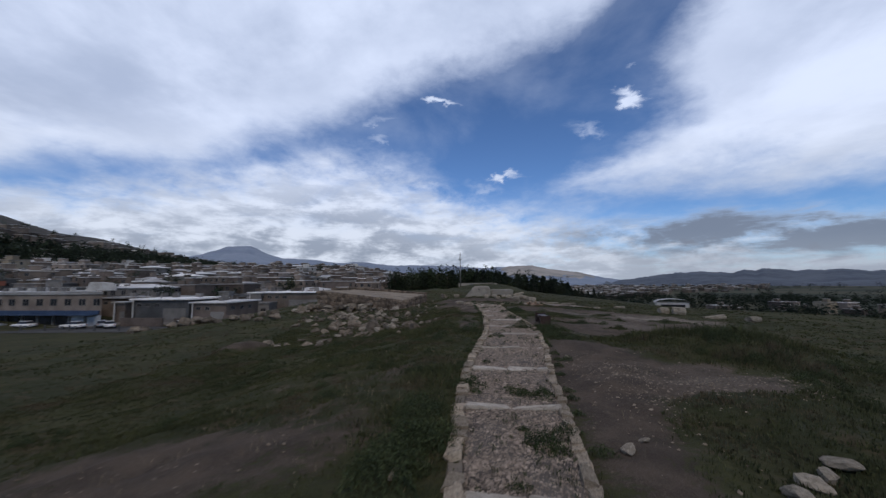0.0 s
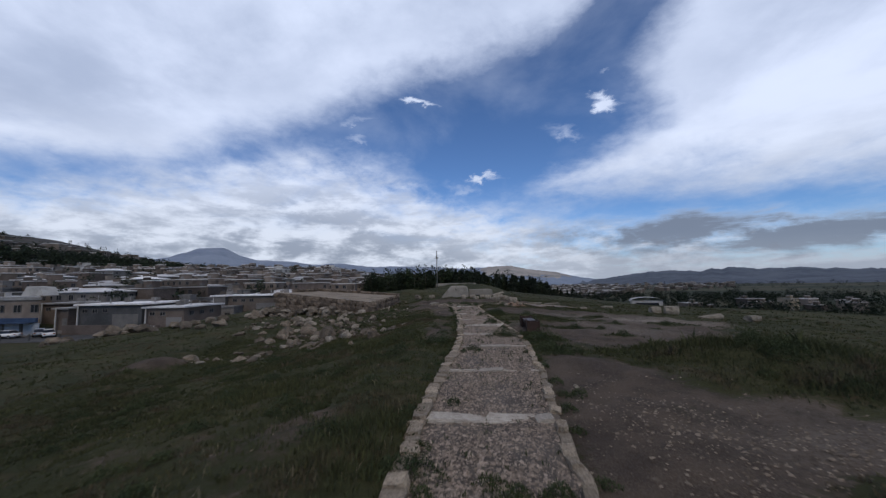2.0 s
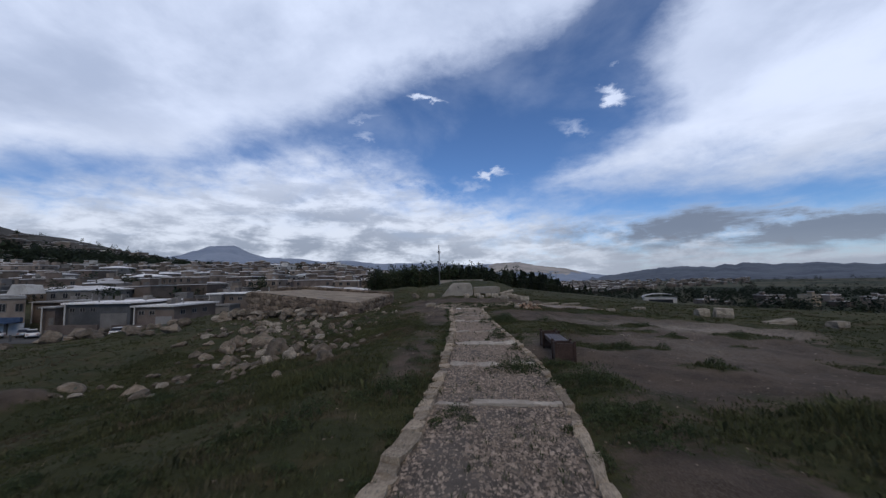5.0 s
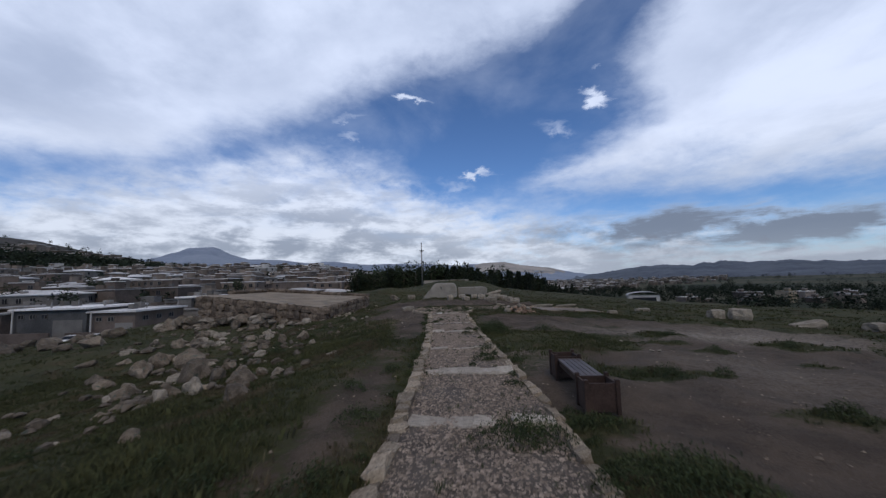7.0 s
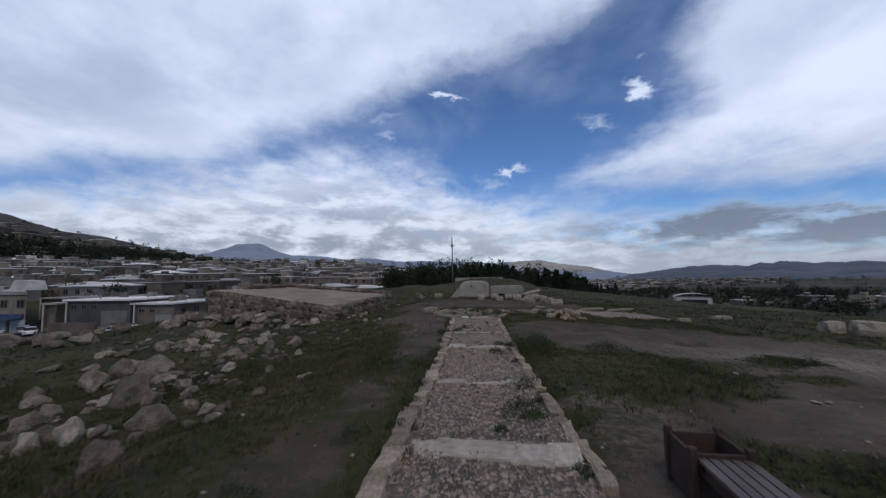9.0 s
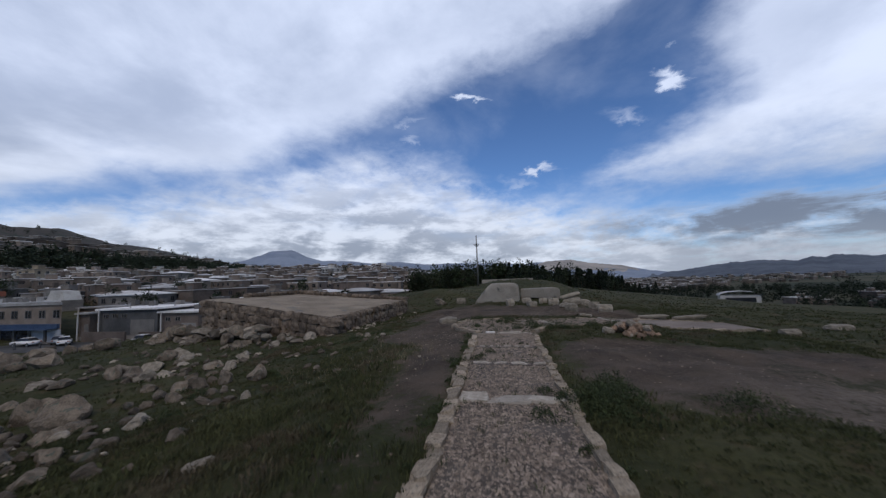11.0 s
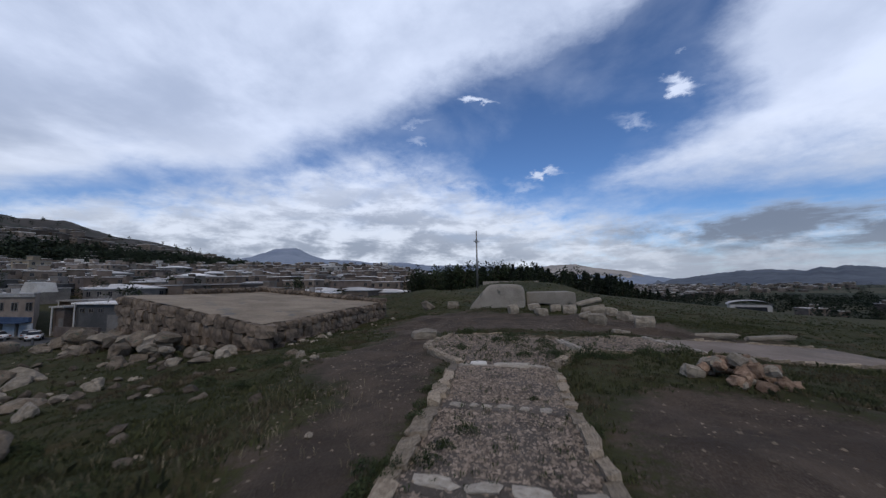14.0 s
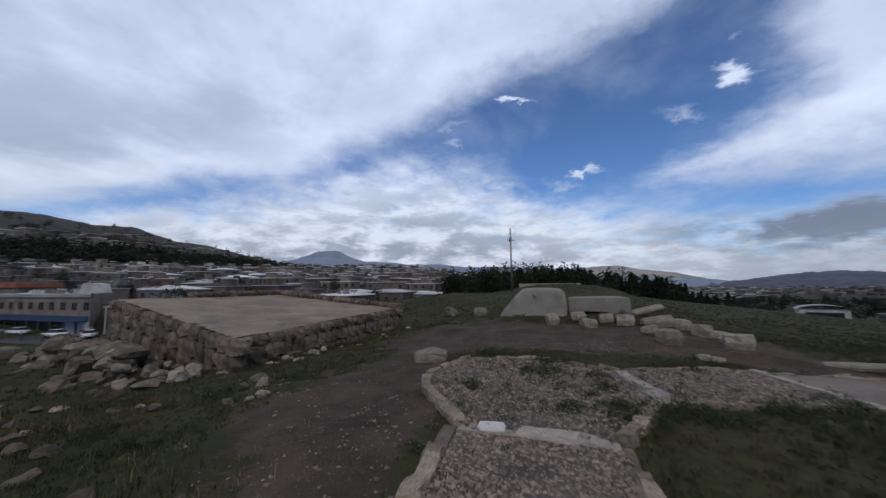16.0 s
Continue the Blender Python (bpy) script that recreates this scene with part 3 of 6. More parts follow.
for y0, y1 in zip(BARS[:-1], BARS[1:]):
    strip("gravel_panel", y0, y1, 0.012, path, GRAVELBED)
court_bm = bmesh.new()
court_bm.faces.new([court_bm.verts.new((x, y, 0.010)) for x, y in reversed(COURT)])
part("gravel_court", court_bm, GRAVELBED, path)
SIDE = [(0.80, 33.98), (1.15, 32.2), (2.2, 32.35), (3.9, 33.05), (3.1, 34.85), (1.6, 34.4)]
side_bm = bmesh.new()
bmesh.ops.triangulate(side_bm, faces=[side_bm.faces.new([side_bm.verts.new((x, y, 0.012 + float(drop(x)))) for x, y in SIDE])])
part("gravel_branch", side_bm, GRAVELBED, path)
PINKSLAB = mat("pinkish_screed", (0.125, 0.10, 0.082), (0.20, 0.165, 0.14), 0.8, 14.0, 0.9, 0.3, spots=((0.12, 0.105, 0.09), 1.2, 0.6))
slab_bm = bmesh.new()
slab_bm.faces.new([slab_bm.verts.new((x, y, float(drop(x)) + 0.006)) for x, y in ((3.15, 34.85), (3.95, 33.1), (6.2, 33.2), (8.6, 34.2), (8.0, 36.1), (5.2, 35.6))])
part("screed_landing", slab_bm, PINKSLAB, path)


def scatter_pebbles(name, spots, size, parent, material=None):
    """Small stones half sunk in the path."""
    base = np.array([(1, 0.25, 0), (0.1, 1, 0), (-1, -0.2, 0), (0, -1, 0), (0.45, 0.1, 1), (-0.4, -0.05, 0.9)])
    tris = np.array([(0, 1, 4), (1, 5, 4), (1, 2, 5), (2, 3, 5), (3, 4, 5), (3, 0, 4)])
    n = len(spots)
    jit = base[None] * nrng.uniform(0.65, 1.25, (n, 6, 1)) * size * nrng.lognormal(-0.05, 0.42, (n, 1, 1)).clip(0.4, 2.4) * np.array([1, 0.8, 0.55])
    a = nrng.uniform(0, 6.28, n)
    c, s = np.cos(a)[:, None], np.sin(a)[:, None]
    jx, jy = jit[..., 0] * c - jit[..., 1] * s, jit[..., 0] * s + jit[..., 1] * c
    verts = np.stack([jx, jy, jit[..., 2]], 2) + spots[:, None, :]
    faces = (tris[None] + (np.arange(n) * 6)[:, None, None]).reshape(-1, 3)
    me = bpy.data.meshes.new(name)
    me.vertices.add(n * 6)
    me.vertices.foreach_set("co", verts.ravel())
    me.loops.add(len(faces) * 3)
    me.loops.foreach_set("vertex_index", faces.ravel().astype(np.int32))
    me.polygons.add(len(faces))
    me.polygons.foreach_set("loop_start", np.arange(0, len(faces) * 3, 3, dtype=np.int32))
    me.update(calc_edges=True)
    me.materials.append(material or PEBBLE)
    ob = new(name, me)
    ob.parent = parent
    return ob


def inside_poly(x, y, poly):
    hit = np.zeros(len(x), bool)
    for (x0, y0), (x1, y1) in zip(poly, poly[1:] + poly[:1]):
        cross = (y0 > y) != (y1 > y)
        hit ^= cross & (x < (x1 - x0) * (y - y0) / (y1 - y0 + 1e-12) + x0)
    return hit


py = nrng.uniform(1.0, 30.5, 76000)
px = left_edge(py) + (right_edge(py) - left_edge(py)) * nrng.uniform(0.005, 0.995, 76000)
qx, qy = nrng.uniform(-2.7, 4.0, 22000), nrng.uniform(30.5, 35, 22000)
keep = inside_poly(qx, qy, COURT) | inside_poly(qx, qy, SIDE)
px, py = np.r_[px, qx[keep]], np.r_[py, qy[keep]]
tagged(scatter_pebbles("gravel", np.stack([px, py, nrng.uniform(0.008, 0.016, len(px)) + np.where(py > 31, drop(px), 0)], 1), 0.0165, path), "loose grey and beige gravel", kind="stuff")


# ---- things on the hilltop ----
def on_ground(x, y):
    return float(ground_z(x, y))


def make_bench():
    """A bench of slats between two open planter boxes."""
    bench = new("planter_bench")

    def planter(y0, y1):
        x0, x1 = 1.99, 2.43
        box_ob = part("planter_box", boxed(x0 + 0.05, x1 - 0.05, y0 + 0.05, y1 - 0.05, 0.06, 0.08), WOOD, bench, "open dark wooden planter box")
        for xa, xb, ya, yb in ((x0 + 0.02, x0 + 0.045, y0 + 0.03, y1 - 0.03), (x1 - 0.045, x1 - 0.02, y0 + 0.03, y1 - 0.03),
                               (x0 + 0.046, x1 - 0.046, y0 + 0.02, y0 + 0.045), (x0 + 0.046, x1 - 0.046, y1 - 0.045, y1 - 0.02)):
            part("side_panel", boxed(xa, xb, ya, yb, 0.03, 0.385, 0.004), WOOD, box_ob)
        for xa in (x0, x1 - 0.055):
            for ya in (y0, y1 - 0.055):
                part("corner_post", boxed(xa, xa + 0.055, ya, ya + 0.055, 0.0, 0.43, 0.008), WOOD, box_ob)
        part("earth_fill", boxed(x0 + 0.05, x1 - 0.05, y0 + 0.05, y1 - 0.05, 0.08, 0.15), MORTAR, box_ob, "dry earth in the box")

    planter(16.50, 16.92)
    planter(18.06, 18.52)
    for k in range(5):
        xa = 2.04 + k * 0.074
        part("slat", boxed(xa, xa + 0.064, 16.905, 18.075, 0.335, 0.362, 0.005), SLATWOOD, bench)
    for ya in (17.02, 17.98):
        part("bearer", boxed(2.05, 2.36, ya, ya + 0.05, 0.285, 0.335, 0.004), WOOD, bench)
    for xa in (2.05, 2.34):
        part("rail", boxed(xa, xa + 0.025, 16.96, 18.07, 0.25, 0.333, 0.003), WOOD, bench)
    bench.location = (0, 0, on_ground(2.2, 17.5) - 0.02)
    return tagged(bench, "dark-stained wooden slat bench between two empty planter boxes", "bench")


make_bench()


def make_platform():
    """A rubble-walled terrace with a worn flat top and a low parapet on the far sides."""
    near, right_, left_, far_ = Vector((-8.5, 33.7, 0.30)), Vector((-7.9, 42.0, 0.55)), Vector((-18.1, 36.2, 1.18)), Vector((-17.5, 44.5, 1.12))
    plat = new("stone_platform")
    ring = [near, right_, far_, left_]
    bm = bmesh.new()
    inset = [p + ((near + far_) / 2 - p).normalized() * 0.12 for p in ring]
    top = [bm.verts.new((p.x, p.y, p.z - 0.03)) for p in inset]
    foot = [bm.verts.new((p.x, p.y, -2.2)) for p in inset]
    bm.faces.new(top)
    bm.faces.new(foot[::-1])
    for i in range(4):
        bm.faces.new((top[i], foot[i], foot[(i + 1) % 4], top[(i + 1) % 4]))
    part("core", bm, MORTAR, plat)
    bm = bmesh.new()
    n, grid = 26, []
    for j in range(n + 1):
        for i in range(n + 1):
            a, b = i / n, j / n
            p = near.lerp(left_, a).lerp(right_.lerp(far_, a), b)
            grid.append(bm.verts.new((p.x, p.y, p.z + 0.04 * noise.noise(p * 0.7) + 0.02 * noise.noise(p * 2.5))))
    for j in range(n):
        for i in range(n):
            k = j * (n + 1) + i
            bm.faces.new((grid[k], grid[k + n + 1], grid[k + n + 2], grid[k + 1]))
    part("top_slab", bm, CONCRETE, plat, "worn pale screed with dark patches", True)
    shapes = [mesh_of("wall_stone", block(50 + s, 0.11, 0.86), WALLSTONE) for s in range(9)]
    r = random.Random(4)

    def lay(a, b, low, high, outward, depth=0.34, size=0.42):
        """Rows of rough stones along the line a to b, from the height low up to high."""
        run, length = (b - a).normalized(), (b - a).length
        turn = math.atan2(run.y, run.x)
        z_rows = 0
        while True:
            h = size * r.uniform(0.62, 0.9)
            s = r.uniform(-0.2, 0)
            placed = False
            while s < length:
                w = size * r.uniform(0.6, 1.35)
                f = min(1, max(0, (s + w / 2) / length))
                bottom, ceiling = low[0] + (low[1] - low[0]) * f, high[0] + (high[1] - high[0]) * f
                z = ceiling - z_rows - h / 2
                if z > bottom - h * 0.6:
                    placed = True
                    p = a + run * (s + w / 2) + outward * r.uniform(-0.03, 0.08)
                    ob = new("wall_stone", r.choice(shapes))
                    ob.parent = plat
                    ob.matrix_basis = pose(p.x, p.y, z, r.uniform(-6, 6), r.uniform(-7, 7), math.degrees(turn) + r.uniform(-5, 5)) @ Matrix.Diagonal((w * 0.99, depth * r.uniform(0.85, 1.2), h * r.uniform(0.9, 1.08), 1))
                s += w
            z_rows += h * 0.97
            if not placed or z_rows > 2.6:
                break

    lay(left_, near, (-1.1, -0.6), (1.16, 0.28), Vector((0.24, -0.97, 0)), size=0.55)
    lay(near, right_, (-1.1, -0.8), (0.28, 0.53), Vector((1, 0, 0)), size=0.46)
    lay(right_, far_, (0.55, 1.12), (0.74, 1.42), Vector((0, 1, 0)), 0.45, 0.34)
    lay(far_, far_.lerp(left_, 0.62), (1.12, 1.15), (1.42, 1.40), Vector((-1, 0, 0)), 0.45, 0.36)
    return tagged(plat, "low rubble-stone terrace with a worn flat top and broken parapet", "platform")


make_platform()


def prism(points, y0, y1, bevel, z_noise=0.0, seed=0):
    """A solid with the outline points (x, z) from y0 to y1 and rounded arrises."""
    bm = bmesh.new()
    a, b = [bm.verts.new((x, y0, z)) for x, z in points], [bm.verts.new((x, y1, z)) for x, z in points]
    bm.faces.new(a)
    bm.faces.new(b[::-1])
    for i in range(len(points)):
        j = (i + 1) % len(points)
        bm.faces.new((a[j], a[i], b[i], b[j]))
    bmesh.ops.recalc_face_normals(bm, faces=bm.faces[:])
    bmesh.ops.bevel(bm, geom=bm.edges[:], offset=bevel, segments=3, affect="EDGES", profile=0.55)
    bmesh.ops.triangulate(bm, faces=[f for f in bm.faces if len(f.verts) > 4])
    bmesh.ops.subdivide_edges(bm, edges=[e for e in bm.edges if e.calc_length() > 0.3], cuts=3)
    for w in bm.verts:
        w.co += w.normal * 0.035 * noise.noise(w.co * 1.3 + Vector((seed, 0, 0))) if bevel else Vector()
    return bm


slab = new("fallen_monument_block", mesh_of("fallen_monument_block", prism([(-3.3, -0.1), (-3.27, 0.22), (-2.3, 1.36), (-2.1, 1.43), (-0.62, 1.38), (-0.42, 1.2), (-0.34, 0.6), (-0.36, -0.1)], 43.2, 44.9, 0.17), ASHLAR, True))
tagged(slab, "huge pale carved stone block with one sloping end", "stone block")
slab = new("fallen_beam_block", mesh_of("fallen_beam_block", prism([(-0.28, -0.1), (-0.28, 0.95), (1.9, 0.99), (2.22, 0.93), (2.28, 0.7), (2.26, -0.1), (1.5, -0.1), (1.35, 0.3), (0.35, 0.34), (0.2, -0.1)], 44.1, 45.3, 0.06, seed=9), ASHLAR, True))
tagged(slab, "long grey stone beam broken underneath, lying on the hilltop", "stone block")

# squared blocks in rows: x, y, length, height, turn
HEWN = [(-0.82, 40.5, 0.60, 0.58, 25), (0.12, 42.0, 0.74, 0.45, -10), (0.42, 40.2, 0.72, 0.42, 30), (1.08, 41.4, 0.72, 0.48, 5), (1.65, 40.7, 0.86, 0.54, -8),
        (2.65, 40.8, 1.40, 0.54, -4), (3.38, 40.75, 0.72, 0.46, -20), (3.70, 39.9, 0.74, 0.54, -35), (3.95, 39.2, 0.66, 0.38, -30), (3.84, 37.6, 0.95, 0.52, -12),
        (2.02, 38.5, 0.60, 0.35, -25), (2.28, 37.4, 0.80, 0.52, -22), (2.55, 35.75, 0.34, 0.18, 10), (2.80, 35.65, 0.36, 0.17, -15), (-4.45, 44.3, 0.95, 0.56, 4)]
hewn_shapes = [mesh_of("hewn_block", block(200 + s, 0.085, 0.86), STONE) for s in range(5)]
for i, (x, y, w, h, turn) in enumerate(HEWN):
    ob = new("hewn_block", hewn_shapes[i % 5])
    d = 0.55 if w < 1.2 else 0.62
    ob.matrix_basis = pose(x, y, on_ground(x, y) + h * 0.30, rng.uniform(-8, 8), rng.uniform(-9, 9), turn) @ Matrix.Diagonal((w * 0.68, min(d, w) * 0.72, h * 0.80, 1))
    tagged(ob, "pale squared ruin block half sunk in the grass", "stone block", "row of squared ruin blocks")
ob = new("tilted_stone_slab", mesh_of("tilted_stone_slab", block(230, 0.05), STONE, True))
ob.matrix_basis = pose(2.9, 44.1, on_ground(2.9, 44.1) + 0.30, 0, -14, 8) @ Matrix.Diagonal((1.25, 0.6, 0.26, 1))
tagged(ob, "long pale stone slab propped at a slant", "stone block")

low_wall = new("low_wall", mesh_of("low_wall", boxed(-7.6, 0.8, 80.0, 80.5, 0.2, 1.58, 0.05), ASHLAR))
tagged(low_wall, "low pale wall on the crest before the grove", "wall")

for x, y, w, turn in ((5.6, 36.75, 1.1, -12), (7.1, 36.9, 1.3, 6)):
    ob = new("stone_slab", hewn_shapes[1])
    ob.matrix_basis = pose(x, y, on_ground(x, y) + 0.05, 3, -3, turn) @ Matrix.Diagonal((w, 0.30, 0.12, 1))
    tagged(ob, "long low pale slab lying beside the landing", "stone block", "slabs beside the landing")

# pale blocks far over on the grass
for x, y, w, d, h, turn in ((13.7, 32.2, 0.75, 0.5, 0.42, 12), (14.75, 31.9, 0.95, 0.7, 0.62, -20), (16.2, 29.8, 1.5, 0.6, 0.34, 5), (18.2, 28.9, 0.9, 0.6, 0.32, 20), (8.9, 33.6, 0.5, 0.4, 0.2, 0), (11.2, 35.0, 0.9, 0.5, 0.2, 30)):
    ob = new("hewn_block", rng.choice(hewn_shapes))
    ob.matrix_basis = pose(x, y, on_ground(x, y) + h * 0.38, 0, rng.uniform(-8, 8), turn) @ Matrix.Diagonal((w, d, h * 1.15, 1))
    tagged(ob, "pale weathered block lying in open grass", "stone block", "blocks scattered on the grass")

# loose rocks
rock_shapes = [mesh_of("rock", boulder(300 + s, 2, 0.8, 0.34, 11), ROCK) for s in range(10)]
pale_shapes = [mesh_of("rock", boulder(330 + s, 2, 0.62, 0.3, 10), STONE) for s in range(5)]
red_shapes = [mesh_of("rock", boulder(360 + s, 2, 0.75, cuts=9), REDROCK) for s in range(5)]


def lay_rock(shapes, x, y, size, label, group, sink=0.25, name="rock"):
    ob = new(name, rng.choice(shapes))
    size *= 0.72
    sx, sy, sz = size * rng.uniform(0.8, 1.3), size * rng.uniform(0.7, 1.1), size * rng.uniform(0.6, 1.0)
    ob.matrix_basis = pose(x, y, on_ground(x, y) + sz * (0.62 - sink), rng.uniform(-18, 18), rng.uniform(-18, 18), rng.uniform(0, 360)) @ Matrix.Diagonal((sx, sy, sz, 1))
    return tagged(ob, label, "rock", group)


FIELD = "rubble field on the slope"


def set_rock(x, y, w, h, pale, seed):
    """One large broken rock, w wide and h high above the ground, its front foot at x, y."""
    q = random.Random(seed)
    me = mesh_of("rock", boulder(800 + seed, 3, 0.85, 0.30, 12), STONE if pale else ROCK)
    co = np.empty(len(me.vertices) * 3)
    me.vertices.foreach_get("co", co)
    size = np.ptp(co.reshape(-1, 3), axis=0)
    ob = new("rock", me)
    cx, cy = x - 0.16 * w, y + 0.26 * w
    w, h = w * 0.78, h * 0.75
    ob.matrix_basis = pose(cx, cy, on_ground(cx, cy) + h * 0.16, 0, 0, -25 + q.uniform(-30, 30)) @ Matrix.Diagonal((w / size[0], w * q.uniform(0.55, 0.8) / size[1], h * 1.45 / size[2], 1)) @ pose(0, 0, 0, q.uniform(-22, 22), q.uniform(-26, 26), 0)
    tagged(ob, "large pale broken rock in the grass" if pale else "large brown-grey rock with lichen in the grass", "rock", FIELD)


# large rocks one by one: x, y, width, height, pale
NEAR_ROCKS = [(-10.9, 24.6, 1.0, 0.75, 0), (-10.6, 23.6, 1.2, 0.7, 0), (-9.5, 24.4, 1.35, 0.85, 0), (-7.25, 21.7, 1.35, 0.95, 0), (-5.45, 19.4, 0.80, 0.45, 1), (-4.65, 19.8, 1.05, 0.38, 0),
              (-4.0, 20.3, 0.45, 0.22, 1), (-9.2, 21.7, 0.9, 0.42, 0), (-4.55, 20.55, 0.40, 0.24, 0), (-11.3, 27.2, 1.3, 0.55, 0), (-5.15, 24.9, 0.34, 0.22, 1), (-6.4, 23.7, 0.85, 0.26, 1),
              (-6.9, 22.8, 0.6, 0.34, 0), (-6.2, 19.4, 0.7, 0.35, 1), (-4.0, 18.6, 0.95, 0.34, 0), (-5.0, 22.1, 0.5, 0.28, 0), (-6.3, 21.4, 0.75, 0.5, 0), (-8.2, 22.6, 0.8, 0.5, 0)]
FAR_ROCKS = [(-6.2, 26.4, 0.8, 0.42, 0), (-7.0, 26.25, 0.55, 0.5, 0), (-7.75, 26.2, 0.7, 0.42, 0), (-12.6, 27.6, 0.9, 0.6, 0), (-7.0, 24.9, 0.55, 0.3, 0), (-13.0, 29.7, 0.85, 0.55, 0),
             (-8.5, 28.0, 0.55, 0.35, 1), (-11.0, 27.3, 0.95, 0.42, 1), (-9.5, 29.6, 0.8, 0.36, 1), (-9.2, 27.3, 0.6, 0.3, 0), (-8.6, 32.2, 1.2, 0.42, 1), (-10.2, 32.6, 0.9, 0.5, 0),
             (-11.4, 31.3, 1.0, 0.55, 0), (-13.2, 32.6, 1.2, 0.75, 0), (-5.9, 32.1, 0.55, 0.2, 1), (-10.0, 31.9, 0.6, 0.32, 1), (-14.6, 33.6, 1.3, 0.8, 0), (-12.6, 33.3, 0.9, 0.7, 0)]
for k, spec in enumerate(NEAR_ROCKS + FAR_ROCKS):
    set_rock(*spec, k)


def join_rocks(name, spots, shapes, label, material):
    """Small stones too many to tell apart, joined into one mesh."""
    verts, faces = [], []
    for x, y, size in spots:
        me = rng.choice(shapes)
        sz = size * rng.uniform(0.45, 0.75)
        m = pose(x, y, on_ground(x, y) + sz * 0.3, rng.uniform(-25, 25), rng.uniform(-25, 25), rng.uniform(0, 360)) @ Matrix.Diagonal((size * rng.uniform(0.6, 0.95), size * rng.uniform(0.5, 0.8), sz, 1))
        b = len(verts)
        verts += [tuple(m @ w.co) for w in me.vertices]
        faces += [tuple(b + i for i in f.vertices) for f in me.polygons]
    tagged(new(name, raw_mesh(name, verts, faces, material)), label, "rubble", kind="stuff")


count, small = 0, []
while count < 72:
    x, y = rng.uniform(-17, -3.4), rng.uniform(16, 33.2)
    crowd = float(bell(x, y, -7.8, 21.8, 3.6, 3.6) + 0.9 * bell(x, y, -11.5, 29.5, 4.5, 3.4) + 0.2 * bell(x, y, -6.2, 26.5, 1.8, 3))
    if rng.random() > crowd:
        continue
    size = min(0.56, 0.14 + rng.expovariate(6.0))
    if size < 0.23 or len(small) < 60 or (x > -7.8 and 22.6 < y < 30):
        small.append((x, y, min(size, 0.20)))
        continue
    pale = rng.random() < 0.35
    lay_rock(pale_shapes if pale else rock_shapes, x, y, size, "pale broken rock in the grass" if pale else "brown-grey rock with lichen in the grass", FIELD, 0.50)
    count += 1
for k in range(34):
    f = rng.random()
    x, y = -8.6 - 10.5 * f + rng.uniform(-0.6, 0.4), 33.0 + 1.6 * f + rng.uniform(-1.0, 0.15)
    lay_rock(rock_shapes if rng.random() < 0.7 else pale_shapes, x, y, rng.uniform(0.22, 0.52), "fallen wall stone heaped against the terrace", "stones fallen from the terrace wall", 0.1)
join_rocks("rubble", small, rock_shapes, "small brown broken stones in the grass", ROCK)
pale_bits = [(-7.75 + 0.5 * f + rng.uniform(0, 0.6), 33.6 + 8.2 * f, rng.uniform(0.07, 0.2)) for f in (rng.random() for _ in range(24))]
pale_bits += [(x + rng.uniform(-0.6, 0.6), y + rng.uniform(-0.6, 0.6), rng.uniform(0.05, 0.12)) for x, y, _ in small[::2]]
join_rocks("pale_rubble", pale_bits, pale_shapes, "small pale broken stones in grass and beside the terrace wall", STONE)
for k in range(26):
    x, y = -9 - rng.uniform(0, 16), 35 + rng.uniform(-4, 4)
    lay_rock(rock_shapes, x - 9, y - 2, rng.uniform(0.5, 1.1), "large brown boulder at the brow of the slope", "boulders along the brow", 0.15)
flat_rock = new("flat_rock", mesh_of("flat_rock", block(640, 0.13, 0.80), STONE))
flat_rock.matrix_basis = pose(-3.15, 34.3, on_ground(-3.15, 34.3) + 0.06, 4, -5, 18) @ Matrix.Diagonal((0.72, 0.58, 0.26, 1))
tagged(flat_rock, "flat pale rock lying alone on trodden earth", "rock")
lay_rock(rock_shapes, -6.0, 44.3, 0.72, "dark brown boulder beside a squared block", "", 0.1, "boulder")
for x, y, size in ((1.5, 4.62, 0.17), (1.8, 4.98, 0.10), (3.75, 4.8, 0.24), (3.1, 4.25, 0.22), (2.72, 3.95, 0.2), (3.4, 4.5, 0.18), (2.14, 10.9, 0.05), (1.85, 9.95, 0.08), (5.06, 21.2, 0.12), (5.3, 21.3, 0.08),
                   (5.1, 23.1, 0.08), (-2.2, 27.0, 0.08), (-4.9, 31.2, 0.2), (-5.1, 31.1, 0.13), (-1.05, 3.86, 0.16), (-0.11, 6.12, 0.15)):
    lay_rock(pale_shapes, x, y, size, "small pale stone on bare earth", "loose stones by the path", 0.2)
heap_shapes = [mesh_of("rock", block(700 + s, 0.10, 0.80), REDROCK) for s in range(6)]
heap_pale = [mesh_of("rock", block(710 + s, 0.10, 0.80), STONE) for s in range(4)]
for k in range(58):
    a, q = rng.uniform(0, 6.28), rng.random() ** 0.5
    x, y = 3.16 + 0.72 * q * math.cos(a), 30.15 + 0.48 * q * math.sin(a)
    red = rng.random() < 0.62
    ob = lay_rock(heap_shapes if red else heap_pale, x, y, rng.uniform(0.16, 0.30), "reddish broken stone in a heap" if red else "pale broken stone in a heap", "heap of broken stones", 0.1)
    ob.rotation_euler = (rng.uniform(-0.6, 0.6), rng.uniform(-0.6, 0.6), rng.uniform(0, 6.28))
    ob.location.z += 0.42 * (1 - q) * rng.uniform(0.2, 1.0) - 0.05
